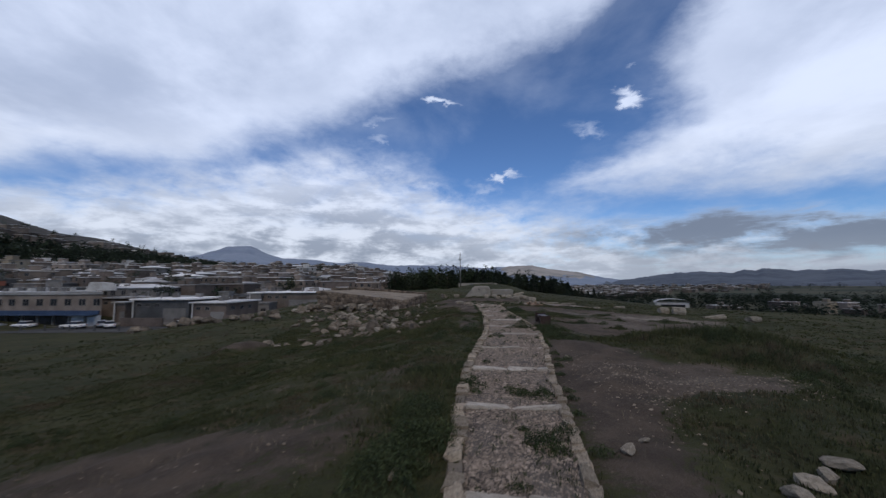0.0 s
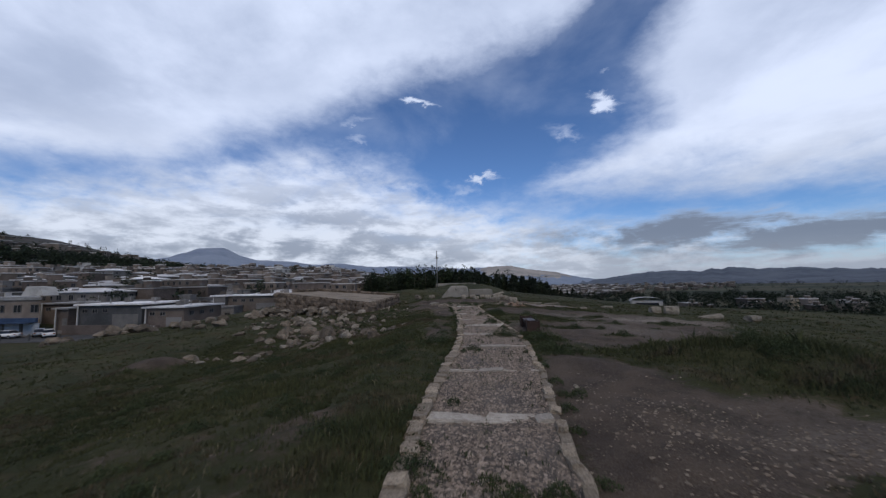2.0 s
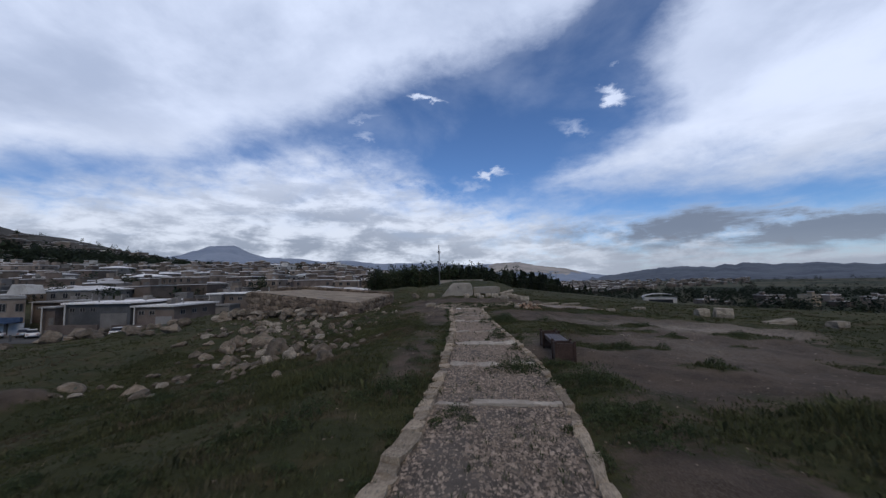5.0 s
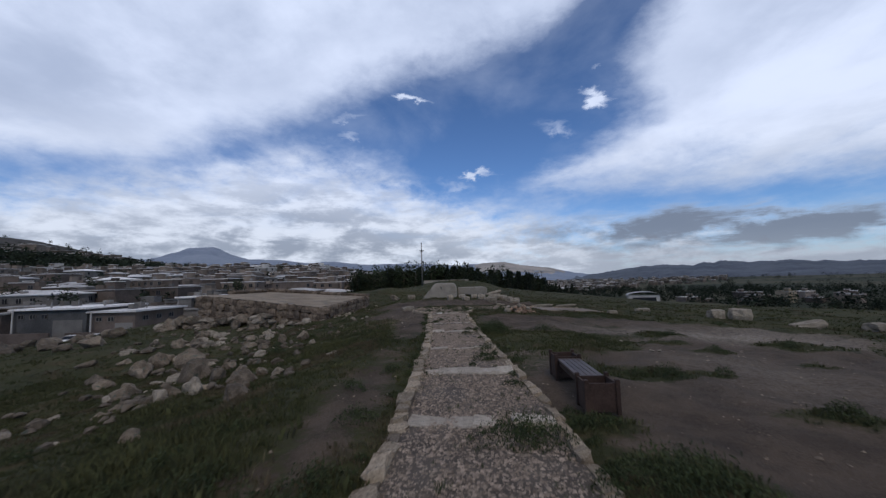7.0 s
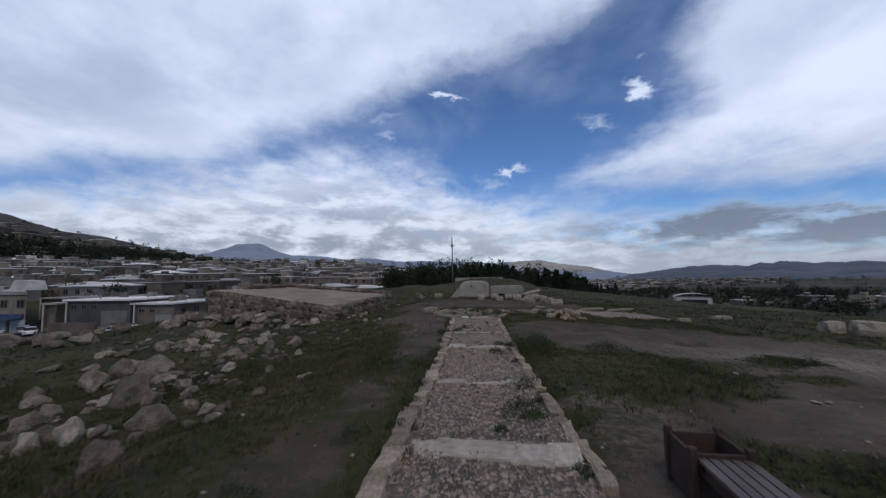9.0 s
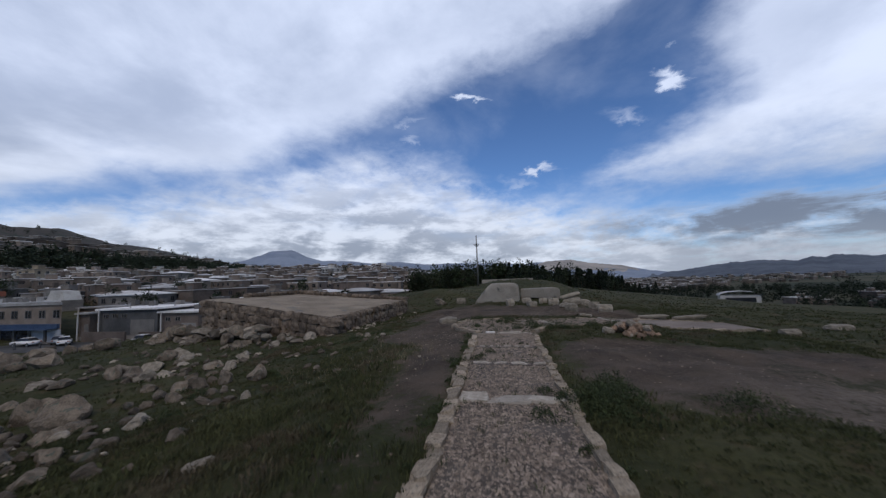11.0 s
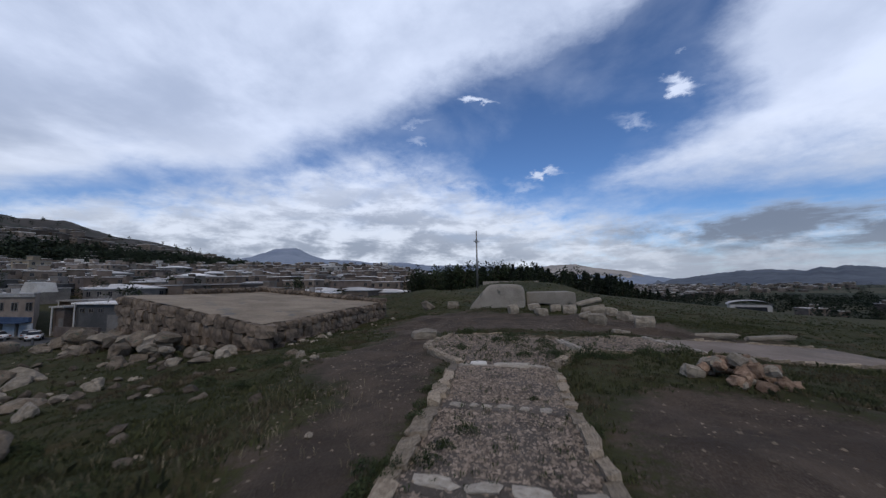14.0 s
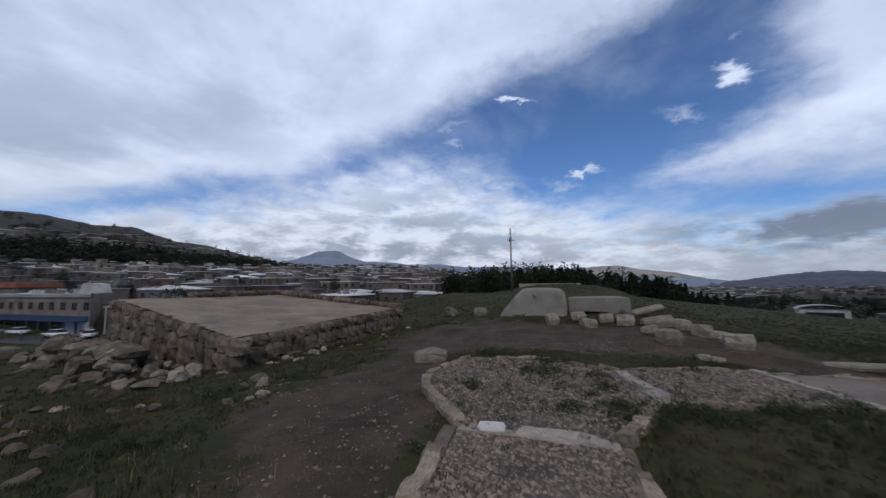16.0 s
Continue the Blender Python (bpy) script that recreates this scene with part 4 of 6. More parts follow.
for k in range(40):
    f = rng.uniform(0.3, 1.15)
    x, y = -8.6 - 10 * f + rng.uniform(-0.5, 0.5), 33.3 + 2.4 * f - rng.uniform(0.2, 1.3)
    ob = lay_rock(rock_shapes if rng.random() < 0.75 else pale_shapes, x, y, rng.uniform(0.4, 0.85), "fallen wall stone heaped against the terrace", "stones fallen from the terrace wall", 0.1)
    ob.location.z += rng.uniform(0, 0.22)


def make_pole(x, y, z0, z1, r, arm):
    pole = new("utility_pole")
    part("shaft", rod(bmesh.new(), (0, 0, -0.2), (0, 0, z1 - z0), r, r * 0.6, 12), METAL, pole, smooth=True)
    if arm:
        part("crossarm", boxed(-0.40, 0.40, -0.025, 0.025, (z1 - z0) * 0.80, (z1 - z0) * 0.80 + 0.05), METAL, pole)
        for k in (-0.34, 0.34):
            part("insulator", rod(bmesh.new(), (k, 0, (z1 - z0) * 0.80 + 0.07), (k, 0, (z1 - z0) * 0.80 + 0.2), 0.04, 0.03), WHITEWALL, pole)
        part("collar", rod(bmesh.new(), (0, 0, (z1 - z0) * 0.78), (0, 0, (z1 - z0) * 0.84), r * 1.2, r * 1.2, 10), METAL, pole)
    pole.location = (x, y, z0)
    return tagged(pole, "tall grey steel pole with a short crossarm", "pole")


make_pole(-5.3, 59.4, on_ground(-5.3, 59.4), 6.67, 0.10, True).rotation_euler = (0, 0, 0.9)
make_pole(-101.4, 60.8, -6.62, 1.2, 0.13, True)
for x, y, top in ((-6.6, 148, 7.4), (-2.0, 148, 6.3)):
    make_pole(x, y, on_ground(x, y), top, 0.13, True)


def make_mast():
    mast = new("floodlight_mast")
    z0 = on_ground(59.4, 304)
    part("shaft", rod(bmesh.new(), (0, 0, 0), (0, 0, 5.0 - z0), 0.35, 0.15, 10), METAL, mast)
    part("lamp_ring", rod(bmesh.new(), (0, 0, 4.2 - z0), (0, 0, 5.2 - z0), 1.3, 1.1, 12), METAL, mast)
    mast.location = (59.4, 304, z0)
    tagged(mast, "very tall floodlight mast with a ring of lamps", "lamp mast")


make_mast()


# ---- the town below ----
def add_windows(parent, face, spots, w, h):
    """Windows on one face of a house: frame and pane. face: ('y', y0) looks to -y, ('x', x1) to +x."""
    axis, at = face
    for s, z in spots:
        bm, pane = bmesh.new(), bmesh.new()
        for a0, a1, b0, b1 in ((s - w / 2, s + w / 2, z, z + 0.09), (s - w / 2, s + w / 2, z + h - 0.09, z + h), (s - w / 2, s - w / 2 + 0.09, z, z + h), (s + w / 2 - 0.09, s + w / 2, z, z + h), (s - 0.04, s + 0.04, z, z + h)):
            if axis == "y":
                add_box(bm, a0, a1, at - 0.08, at + 0.05, b0, b1)
            else:
                add_box(bm, at - 0.05, at + 0.08, a0, a1, b0, b1)
        if axis == "y":
            add_box(pane, s - w / 2, s + w / 2, at - 0.03, at + 0.05, z, z + h)
        else:
            add_box(pane, at - 0.05, at + 0.03, s - w / 2, s + w / 2, z, z + h)
        frame_ob = part("window", bm, GREYWALL, parent)
        part("pane", pane, GLASS, frame_ob)


def make_house(w, d, h, wall, roof, storeys, extra, seed, kind):
    """A flat-roofed town house with its foot at 0; the front looks to -y and the side to +x."""
    r = random.Random(seed)
    house = new("house")
    part("wall", boxed(-w / 2, w / 2, 0, d, -3.0, h), wall, house)
    over = 0.25
    bm = boxed(-w / 2 - over, w / 2 + over, -over, d + over, h, h + 0.22)
    if roof is ROOFWHITE and seed in (3, 4):
        ring = [bm.verts.new(p) for p in ((-w / 2 - 0.4, -0.4, h + 0.22), (w / 2 + 0.4, -0.4, h + 0.22), (w / 2 + 0.4, d + 0.4, h + 0.22), (-w / 2 - 0.4, d + 0.4, h + 0.22))]
        ridge = [bm.verts.new(p) for p in ((-w / 2 + d * 0.42, d / 2, h + 1.25), (w / 2 - d * 0.42, d / 2, h + 1.25))]
        for f in ((ring[0], ring[1], ridge[1], ridge[0]), (ring[1], ring[2], ridge[1]), (ring[2], ring[3], ridge[0], ridge[1]), (ring[3], ring[0], ridge[0])):
            bm.faces.new(f)
        extra = 0.02
    part("roof", bm, roof, house)
    bm = bmesh.new()
    for x0, x1, y0, y1 in ((-w / 2, w / 2, 0.0, 0.2), (-w / 2, w / 2, d - 0.2, d), (-w / 2, -w / 2 + 0.2, 0.2, d - 0.2), (w / 2 - 0.2, w / 2, 0.2, d - 0.2)):
        add_box(bm, x0, x1, y0, y1, h + 0.22, h + 0.22 + extra * 0.5)
    part("parapet", bm, wall, house)
    floor = h / storeys
    front = [(x, k * floor + 1.0) for k in range(storeys) for x in np.arange(-w / 2 + 1.6, w / 2 - 1, 3.0) if r.random() < 0.8]
    side = [(y, k * floor + 1.0) for k in range(storeys) for y in np.arange(1.8, d - 1, 3.4) if r.random() < 0.6]
    add_windows(house, ("y", 0.0), front, 1.3, 1.35)
    add_windows(house, ("x", w / 2), side, 1.2, 1.3)
    if r.random() < 0.6:
        x, y = r.uniform(-w / 4, w / 4), r.uniform(d * 0.4, d * 0.7)
        part("stair_head", boxed(x - 1.4, x + 1.4, y - 1.5, y + 1.5, h + 0.22, h + 2.3), wall, house)
        part("stair_head_roof", boxed(x - 1.6, x + 1.6, y - 1.7, y + 1.7, h + 2.3, h + 2.45), roof, house)
    for k in range(r.randint(1, 3)):
        x, y = r.uniform(-w / 2 + 1, w / 2 - 1), r.uniform(1, d - 1)
        if r.random() < 0.5:
            part("water_tank", rod(bmesh.new(), (x, y, h + 0.22), (x, y, h + 1.3), 0.5, 0.5, 12), ROOFGREY, house)
        else:
            part("cooler", boxed(x - 0.5, x + 0.5, y - 0.45, y + 0.45, h + 0.22, h + 1.2, 0.04), GREYWALL, house)
    return tagged(house, kind, "house", "houses of the old town")


HOUSES = [make_house(*spec) for spec in (
    (12, 10, 5.8, TAN, ROOFWHITE, 2, 0.25, 1, "two-storey tan brick house with a pale flat roof"),
    (12, 11, 3.4, BROWN, ROOFGREY, 1, 0.2, 2, "low brown brick house with a grey flat roof"),
    (13, 10, 5.6, GREYWALL, ROOFWHITE, 2, 0.15, 3, "two-storey grey rendered house with a low white hipped roof"),
    (13, 12, 3.5, TAN, ROOFWHITE, 1, 0.2, 4, "low tan house with a white sheeted hipped roof"),
    (10, 11, 6.0, BROWN, ROOFWHITE, 2, 0.4, 5, "two-storey dark brick house with pale roof edge"),
    (15, 12, 3.6, GREYWALL, ROOFGREY, 1, 0.15, 6, "broad low grey house with a flat roof"),
    (8, 9, 8.2, CREAM, ROOFGREY, 3, 0.5, 7, "three-storey cream house above its neighbours"),
    (10, 9, 5.8, WHITEWALL, ROOFWHITE, 2, 0.3, 8, "two-storey whitewashed house with a pale roof"),
)]
used = [False] * len(HOUSES)


def put_house(i, x, y, turn, sink=0.0):
    m = pose(x, y, float(plain(x, y)) - sink, 0, 0, turn)
    if not used[i]:
        used[i] = True
        HOUSES[i].matrix_basis = m
        return HOUSES[i]
    return copy_thing(HOUSES[i], m)


# the parade of shops by the street
def slanted(z0, z1, grow=0.0, deep=32.0):
    """The long shop block: its front along the street, its sides running back at a slant."""
    bm = bmesh.new()
    foot = [(-114 - grow, 67 - grow), (-82 + grow, 67 - grow), (-82 + grow - deep * 0.87, 67 + deep * 0.49), (-114 - grow - deep * 0.87, 67 + deep * 0.49)]
    a, b = [bm.verts.new((x, y, z0)) for x, y in foot], [bm.verts.new((x, y, z1)) for x, y in foot]
    bm.faces.new(a[::-1])
    bm.faces.new(b)
    for i in range(4):
        j = (i + 1) % 4
        bm.faces.new((a[i], a[j], b[j], b[i]))
    return bm


def make_shops():
    shops = new("shop_building")
    part("wall", slanted(-9, 0.55), TAN, shops)
    part("roof", slanted(0.55, 0.78, 0.3), ROOFWHITE, shops, "white sheeted flat roof")
    part("cornice", boxed(-114.1, -81.9, 66.75, 66.995, 0.1, 0.55), ROOFGREY, shops)
    add_windows(shops, ("y", 67.0), [(x, -2.3) for x in np.arange(-112, -83, 3.6)], 1.7, 1.5)
    part("sign_band", boxed(-114, -82.3, 66.55, 66.99, -4.1, -3.3), BLUE, shops, "faded blue fascia over the shops")
    part("awning", boxed(-114, -83, 65.4, 66.9, -4.25, -4.12), BLUE, shops)
    for k, x in enumerate(np.arange(-113.2, -84, 4.0)):
        part("shop_opening", boxed(x, x + 3.2, 66.9, 67.04, -7.0, -4.3), SHUTTER if k in (6, 7) else GLASS, shops, "pale roller shutter" if k in (6, 7) else "dark shop front")
        part("pier", boxed(x - 0.6, x - 0.2, 66.7, 67.0, -7.0, -4.3), GREYWALL, shops)
    bm = bmesh.new()
    a = [bm.verts.new(p) for p in ((-87.2, 67.6, 0.85), (-82.4, 67.6, 0.85), (-83.2, 67.6, 2.5), (-86.0, 67.6, 2.7))]
    b = [bm.verts.new((w.co.x, 70.3, w.co.z)) for w in a]
    bm.faces.new(a)
    bm.faces.new(b[::-1])
    for i in range(4):
        bm.faces.new((a[(i + 1) % 4], a[i], b[i], b[(i + 1) % 4]))
    bmesh.ops.recalc_face_normals(bm, faces=bm.faces[:])
    part("roof_shelter", bm, WHITEWALL, shops, "white sheet-metal shelter on the roof")
    r = random.Random(3)
    for k in range(18):
        back = r.uniform(1, 28)
        x, y, h = r.uniform(-112, -88) - back * 0.87, 67 + back * 0.49, r.uniform(0.5, 1.0)
        part("cooler", boxed(x - 0.5, x + 0.5, y - 0.5, y + 0.5, 0.78, 0.78 + h, 0.05), GREYWALL if k % 3 else WHITEWALL, shops)
    tagged(shops, "long two-storey tan shop building with a white roof", "building")
    ob = new("annexe_roof", mesh_of("annexe_roof", boxed(-176, -147, 82, 92, 2.2, 3.6), ROOFRED))
    tagged(ob, "rust-red sheet roof behind the shops", "roof")
    part("annexe_wall", boxed(-175.5, -147.5, 82.4, 91.6, -8, 2.2), TAN, ob)


make_shops()


def make_shed(x0, x1, y0, y1, z1, wall, roof, label):
    shed = new("workshop_shed")
    part("wall", boxed(x0, x1, y0, y1, -9, z1), wall, shed)
    bm = bmesh.new()
    add_box(bm, x0 - 0.5, x1 + 0.5, y0 - 0.5, y1 + 0.5, z1, z1 + 0.3)
    part("roof", bm, roof, shed, "white sheet roof")
    part("gate", boxed(x0 + (x1 - x0) * 0.55, x0 + (x1 - x0) * 0.95, y0 - 0.06, y0 + 0.05, -6.6, z1 - 1.8), GREYWALL, shed, "pale sheet-metal gate")
    part("post", rod(bmesh.new(), (x0 + 0.6, y0 - 0.6, -7), (x0 + 0.6, y0 - 0.6, z1 + 0.2), 0.14, 0.12, 8), WHITEWALL, shed)
    q = random.Random(int(abs(x0) * 10))
    for k in range(int((x1 - x0) / 2.6)):
        x, y = q.uniform(x0 + 0.6, x1 - 0.6), q.uniform(y0 + 1, y1 - 1)
        if q.random() < 0.4:
            part("vent_pipe", rod(bmesh.new(), (x, y, z1 + 0.3), (x, y, z1 + q.uniform(0.9, 1.8)), 0.12, 0.12, 8), METAL, shed)
        else:
            w = q.uniform(0.4, 0.8)
            part("cooler", boxed(x - w, x + w, y - 0.5, y + 0.5, z1 + 0.3, z1 + q.uniform(0.8, 1.5), 0.05), GREYWALL, shed)
    if x1 - x0 > 5:
        add_windows(shed, ("y", y0), [(x, z1 - 1.5) for x in np.arange(x0 + 1.5, x0 + (x1 - x0) * 0.5, 2.2)], 1.2, 0.8)
        add_windows(shed, ("x", x1), [(y, z1 - 1.6) for y in np.arange(y0 + 2, y1 - 1, 2.8)], 1.2, 0.9)
    part("plinth", boxed(x0 - 0.08, x1 + 0.08, y0 - 0.08, y0 - 0.002, -7.5, -6.0), GREYWALL, shed)
    return tagged(shed, label, "shed")


make_shed(-78.7, -65.0, 70.9, 82, -1.35, DARKWALL, ROOFWHITE, "dark grey workshop with a white sheet roof")
make_shed(-64.6, -56.5, 71.3, 82, -2.1, BROWN, ROOFWHITE, "brown workshop with a pale roof")
make_shed(-66, -45, 92, 102, -0.6, TAN, ROOFWHITE, "tan workshop with a wide white roof")
make_shed(-81.7, -79.1, 69.5, 80, -1.9, BROWN, ROOFGREY, "narrow brown outbuilding between shop and workshop")
make_shed(-97, -79.5, 79, 90, -1.3, BROWN, ROOFGREY, "low brown yard building")

# streets of houses
placed = [(-98, 73, 22), (-124, 80, 22), (-108, 76, 16), (-72, 76, 12), (-60, 77, 8), (-56, 97, 14), (-88, 89, 9), (-112, 87, 8), (-161, 87, 16)]
r = random.Random(21)
put_house(6, -214, 131, 12)
placed.append((-214, 131, 9))
put_house(4, -186, 203, 10)
placed.append((-186, 203, 10))
tries = 0
while len(placed) < 230 and tries < 12000:
    tries += 1
    turn, d = r.uniform(-80, -9), 98 + 235 * r.random() ** 0.85
    x, y = d * math.sin(radians(turn)), d * math.cos(radians(turn))
    if x > -48 or turn < -57 and d < 190 or y < 76 and d < 140:
        continue
    if any((x - a) ** 2 + (y - b) ** 2 < (c * 0.5 + 5.6) ** 2 for a, b, c in placed):
        continue
    i = r.choices(range(8), (7, 6, 3, 6, 5, 5, 0, 0.6))[0]
    put_house(i, x, y, r.choice((-22, -14, -8, 4, 12)) + r.uniform(-6, 6))
    placed.append((x, y, 10))


def far_town(name, boxes, label):
    """Far roofs and walls, too many to count."""
    for what, material, cut in (("walls", FARWALL, 0), ("roofs", FARROOF, 1)):
        verts, faces = [], []
        for x, y, z, w, d, h, a in boxes:
            c, s = math.cos(a), math.sin(a)
            z0, z1, g = (z - 4, z + h, 0.0) if not cut else (z + h, z + h + 0.4, 0.35)
            k = len(verts)
            for zz in (z0, z1):
                for ux, uy in ((-1, -1), (1, -1), (1, 1), (-1, 1)):
                    px_, py_ = ux * (w / 2 + g), uy * (d / 2 + g)
                    verts.append((x + px_ * c - py_ * s, y + px_ * s + py_ * c, zz))
            faces += [(k + 4, k + 5, k + 6, k + 7)] + [(k + j, k + (j + 1) % 4, k + 4 + (j + 1) % 4, k + 4 + j) for j in range(4)]
        ob = new("far_" + what + name, raw_mesh("far_" + what, verts, faces, material))
        tagged(ob, label + what, "far town", kind="stuff")


def dark_windows(boxes, name):
    verts, faces = [], []
    q = random.Random(5)
    for x, y, z, w, d, h, a in boxes:
        c, s = math.cos(a), math.sin(a)
        for f in range(max(1, int(h / 3))):
            for k in range(max(1, int(w / 4))):
                if q.random() < 0.35:
                    continue
                ux, zz = -w / 2 + 1.4 + k * 3.6, z + f * 3 + 0.9
                base = len(verts)
                for e0, e1 in ((0, 0), (1.4, 0), (1.4, 1.4), (0, 1.4)):
                    px_, py_ = ux + e0, -d / 2 - 0.05
                    verts.append((x + px_ * c - py_ * s, y + px_ * s + py_ * c, zz + e1))
                faces.append((base, base + 1, base + 2, base + 3))
    tagged(new("far_windows" + name, raw_mesh("far_windows", verts, faces, GLASS)), "dark windows of the far houses", "far windows", kind="stuff")


def hillside_z(x, y):
    d, a = math.hypot(x, y), math.degrees(math.atan2(x, y))
    e = float(np.interp(a, [p[0] for p in SLOPE], [p[1] for p in SLOPE]))
    base = float(plain(x, y)) - 8
    top = 1.8 + 800 * math.tan(radians(e))
    up = max(0.0, 1 - (800 - d) / 470) if -100 < a < -33 else 0
    return max(float(ground_z(x, y)), base + (top - base) * up)


boxes = []
for k in range(2100):
    turn, d = r.uniform(-84, -10), 370 + 1500 * r.random() ** 1.7
    x, y = d * math.sin(radians(turn)), d * math.cos(radians(turn))
    if turn < -38 and d > 640 + 2 * (turn + 38):
        continue
    boxes.append((x, y, hillside_z(x, y), r.uniform(8, 16), r.uniform(8, 13), r.choice((3.0, 3.2, 3.4, 3.6, 5.6, 6)) + (8 if r.random() < 0.006 and d > 900 and turn > -36 else 0), r.uniform(-0.25, 0.25)))
far_town("", boxes, "distant flat-roofed houses of the old town, ")
dark_windows(boxes, "")
east = []
for k in range(900):
    turn = r.uniform(3, 21) if k < 760 else r.uniform(21, 34)
    d = 560 + 1000 * r.random() ** 1.1 + 30 * max(0, turn - 19)
    x, y = d * math.sin(radians(turn)), d * math.cos(radians(turn))
    east.append((x, y, float(plain(x, y)), r.uniform(6, 12), r.uniform(6, 10), r.choice((3.5, 4, 6, 6, 7, 9)), r.uniform(-0.7, 0.7)))
far_town("", east, "distant pale houses on the plain, ")
for x, y, h in ((-998, 1588, 30), (-1015, 1575, 24), (-1110, 1560, 22)):
    ob = new("apartment_tower")
    z = float(plain(x, y))
    part("wall", boxed(-11, 11, -9, 9, -6, h), FARWALL, ob)
    part("roof", boxed(-11.5, 11.5, -9.5, 9.5, h, h + 0.8), FARROOF, ob)
    ob.location = (x, y, z)
    tagged(ob, "tall plain apartment tower far off in the town", "tower")
# houses among the trees on the far side
for k, (x, y, i, turn) in enumerate(((222, 300, 0, 20), (238, 296, 2, 20), (170, 300, 7, 10), (186, 308, 3, 10), (150, 330, 5, 0), (205, 285, 3, 30), (255, 290, 1, 25), (270, 280, 7, 30), (285, 300, 0, 30),
                                     (300, 262, 2, 40), (318, 270, 3, 40), (330, 240, 7, 45), (345, 255, 0, 45), (95, 350, 3, 0), (240, 340, 4, 15), (110, 300, 5, -10), (360, 225, 5, 50), (280, 330, 7, 20))):
    put_house({7: 0, 2: 6, 3: 1}.get(i, i), x, y, turn)


def make_hall():
    hall = new("white_hall")
    z = float(plain(127, 308))
    part("wall", boxed(-11, 11, 0, 12, 0, 7.6), WHITEWALL, hall)
    bm = bmesh.new()
    for k in range(9):
        a0, a1 = math.pi * k / 9, math.pi * (k + 1) / 9
        ring = [bm.verts.new((-12 * math.cos(a), y, 7.4 + 3.0 * math.sin(a))) for y in (-1, 13) for a in (a0, a1)]
        bm.faces.new((ring[0], ring[1], ring[3], ring[2]))
    part("vault_roof", bm, ROOFWHITE, hall, "shallow white vaulted roof")
    part("porch", boxed(-8, 8, -2.5, 0, 0, 6.2), GLASS, hall)
    hall.location = (138, 308, z)
    hall.rotation_euler = (0, 0, -0.3)
    tagged(hall, "long white hall with a shallow vaulted roof", "building")


make_hall()

# rough yard walls at the foot of the slope
for x0, x1, y0, h in ((-78, -68, 67.6, 1.7), (-66.5, -59.5, 68.8, 1.5), (-57, -48, 71, 1.9), (-50, -40, 76, 2.2)):
    wall_ob = new("yard_wall", mesh_of("yard_wall", boxed(x0, x1, y0, y0 + 0.35, -8.5, -6.6 + h, 0.04), BROWN))
    tagged(wall_ob, "low brown brick yard wall beside the street", "wall")


def roof_clutter(seed, count):
    """Coolers, tanks and low parapets standing on the roofs of the town, too many to count."""
    q = random.Random(seed)
    verts, faces = [], []
    for k in range(count):
        x, y, _ = q.choice(placed)
        x, y = x + q.uniform(-5, 5), y + q.uniform(0, 9)
        if y < 96:
            continue
        z, w, d, h = float(plain(x, y)) + q.choice((3.4, 3.4, 5.7)), q.uniform(0.4, 1.5), q.uniform(0.4, 1.2), q.uniform(0.5, 1.6)
        b = len(verts)
        verts += [(x + e * w, y + g * d, z + u) for u in (-0.3, h) for e, g in ((-1, -1), (1, -1), (1, 1), (-1, 1))]
        faces += [(b + 4, b + 5, b + 6, b + 7)] + [(b + m, b + (m + 1) % 4, b + 4 + (m + 1) % 4, b + 4 + m) for m in range(4)]
    tagged(new("roof_clutter", raw_mesh("roof_clutter", verts, faces, FARWALL)), "coolers, tanks and low walls on the town roofs", "rooftop clutter", kind="stuff")


roof_clutter(8, 900)
# street, pavement and cars
bm = bmesh.new()
bm.faces.new([bm.verts.new(p) for p in ((-130, 52, -6.62), (-60, 60, -6.62), (-58, 68.4, -6.62), (-130, 65.5, -6.62))])
tagged(new("road", mesh_of("road", bm, ASPHALT)), "grey asphalt street below the hill", "road", kind="structure")
tagged(new("pavement_kerb", mesh_of("pavement_kerb", boxed(-130, -82, 65.2, 66.4, -6.9, -6.48, 0.03), GREYWALL)), "raised pavement in front of the shops", "pavement", kind="structure")


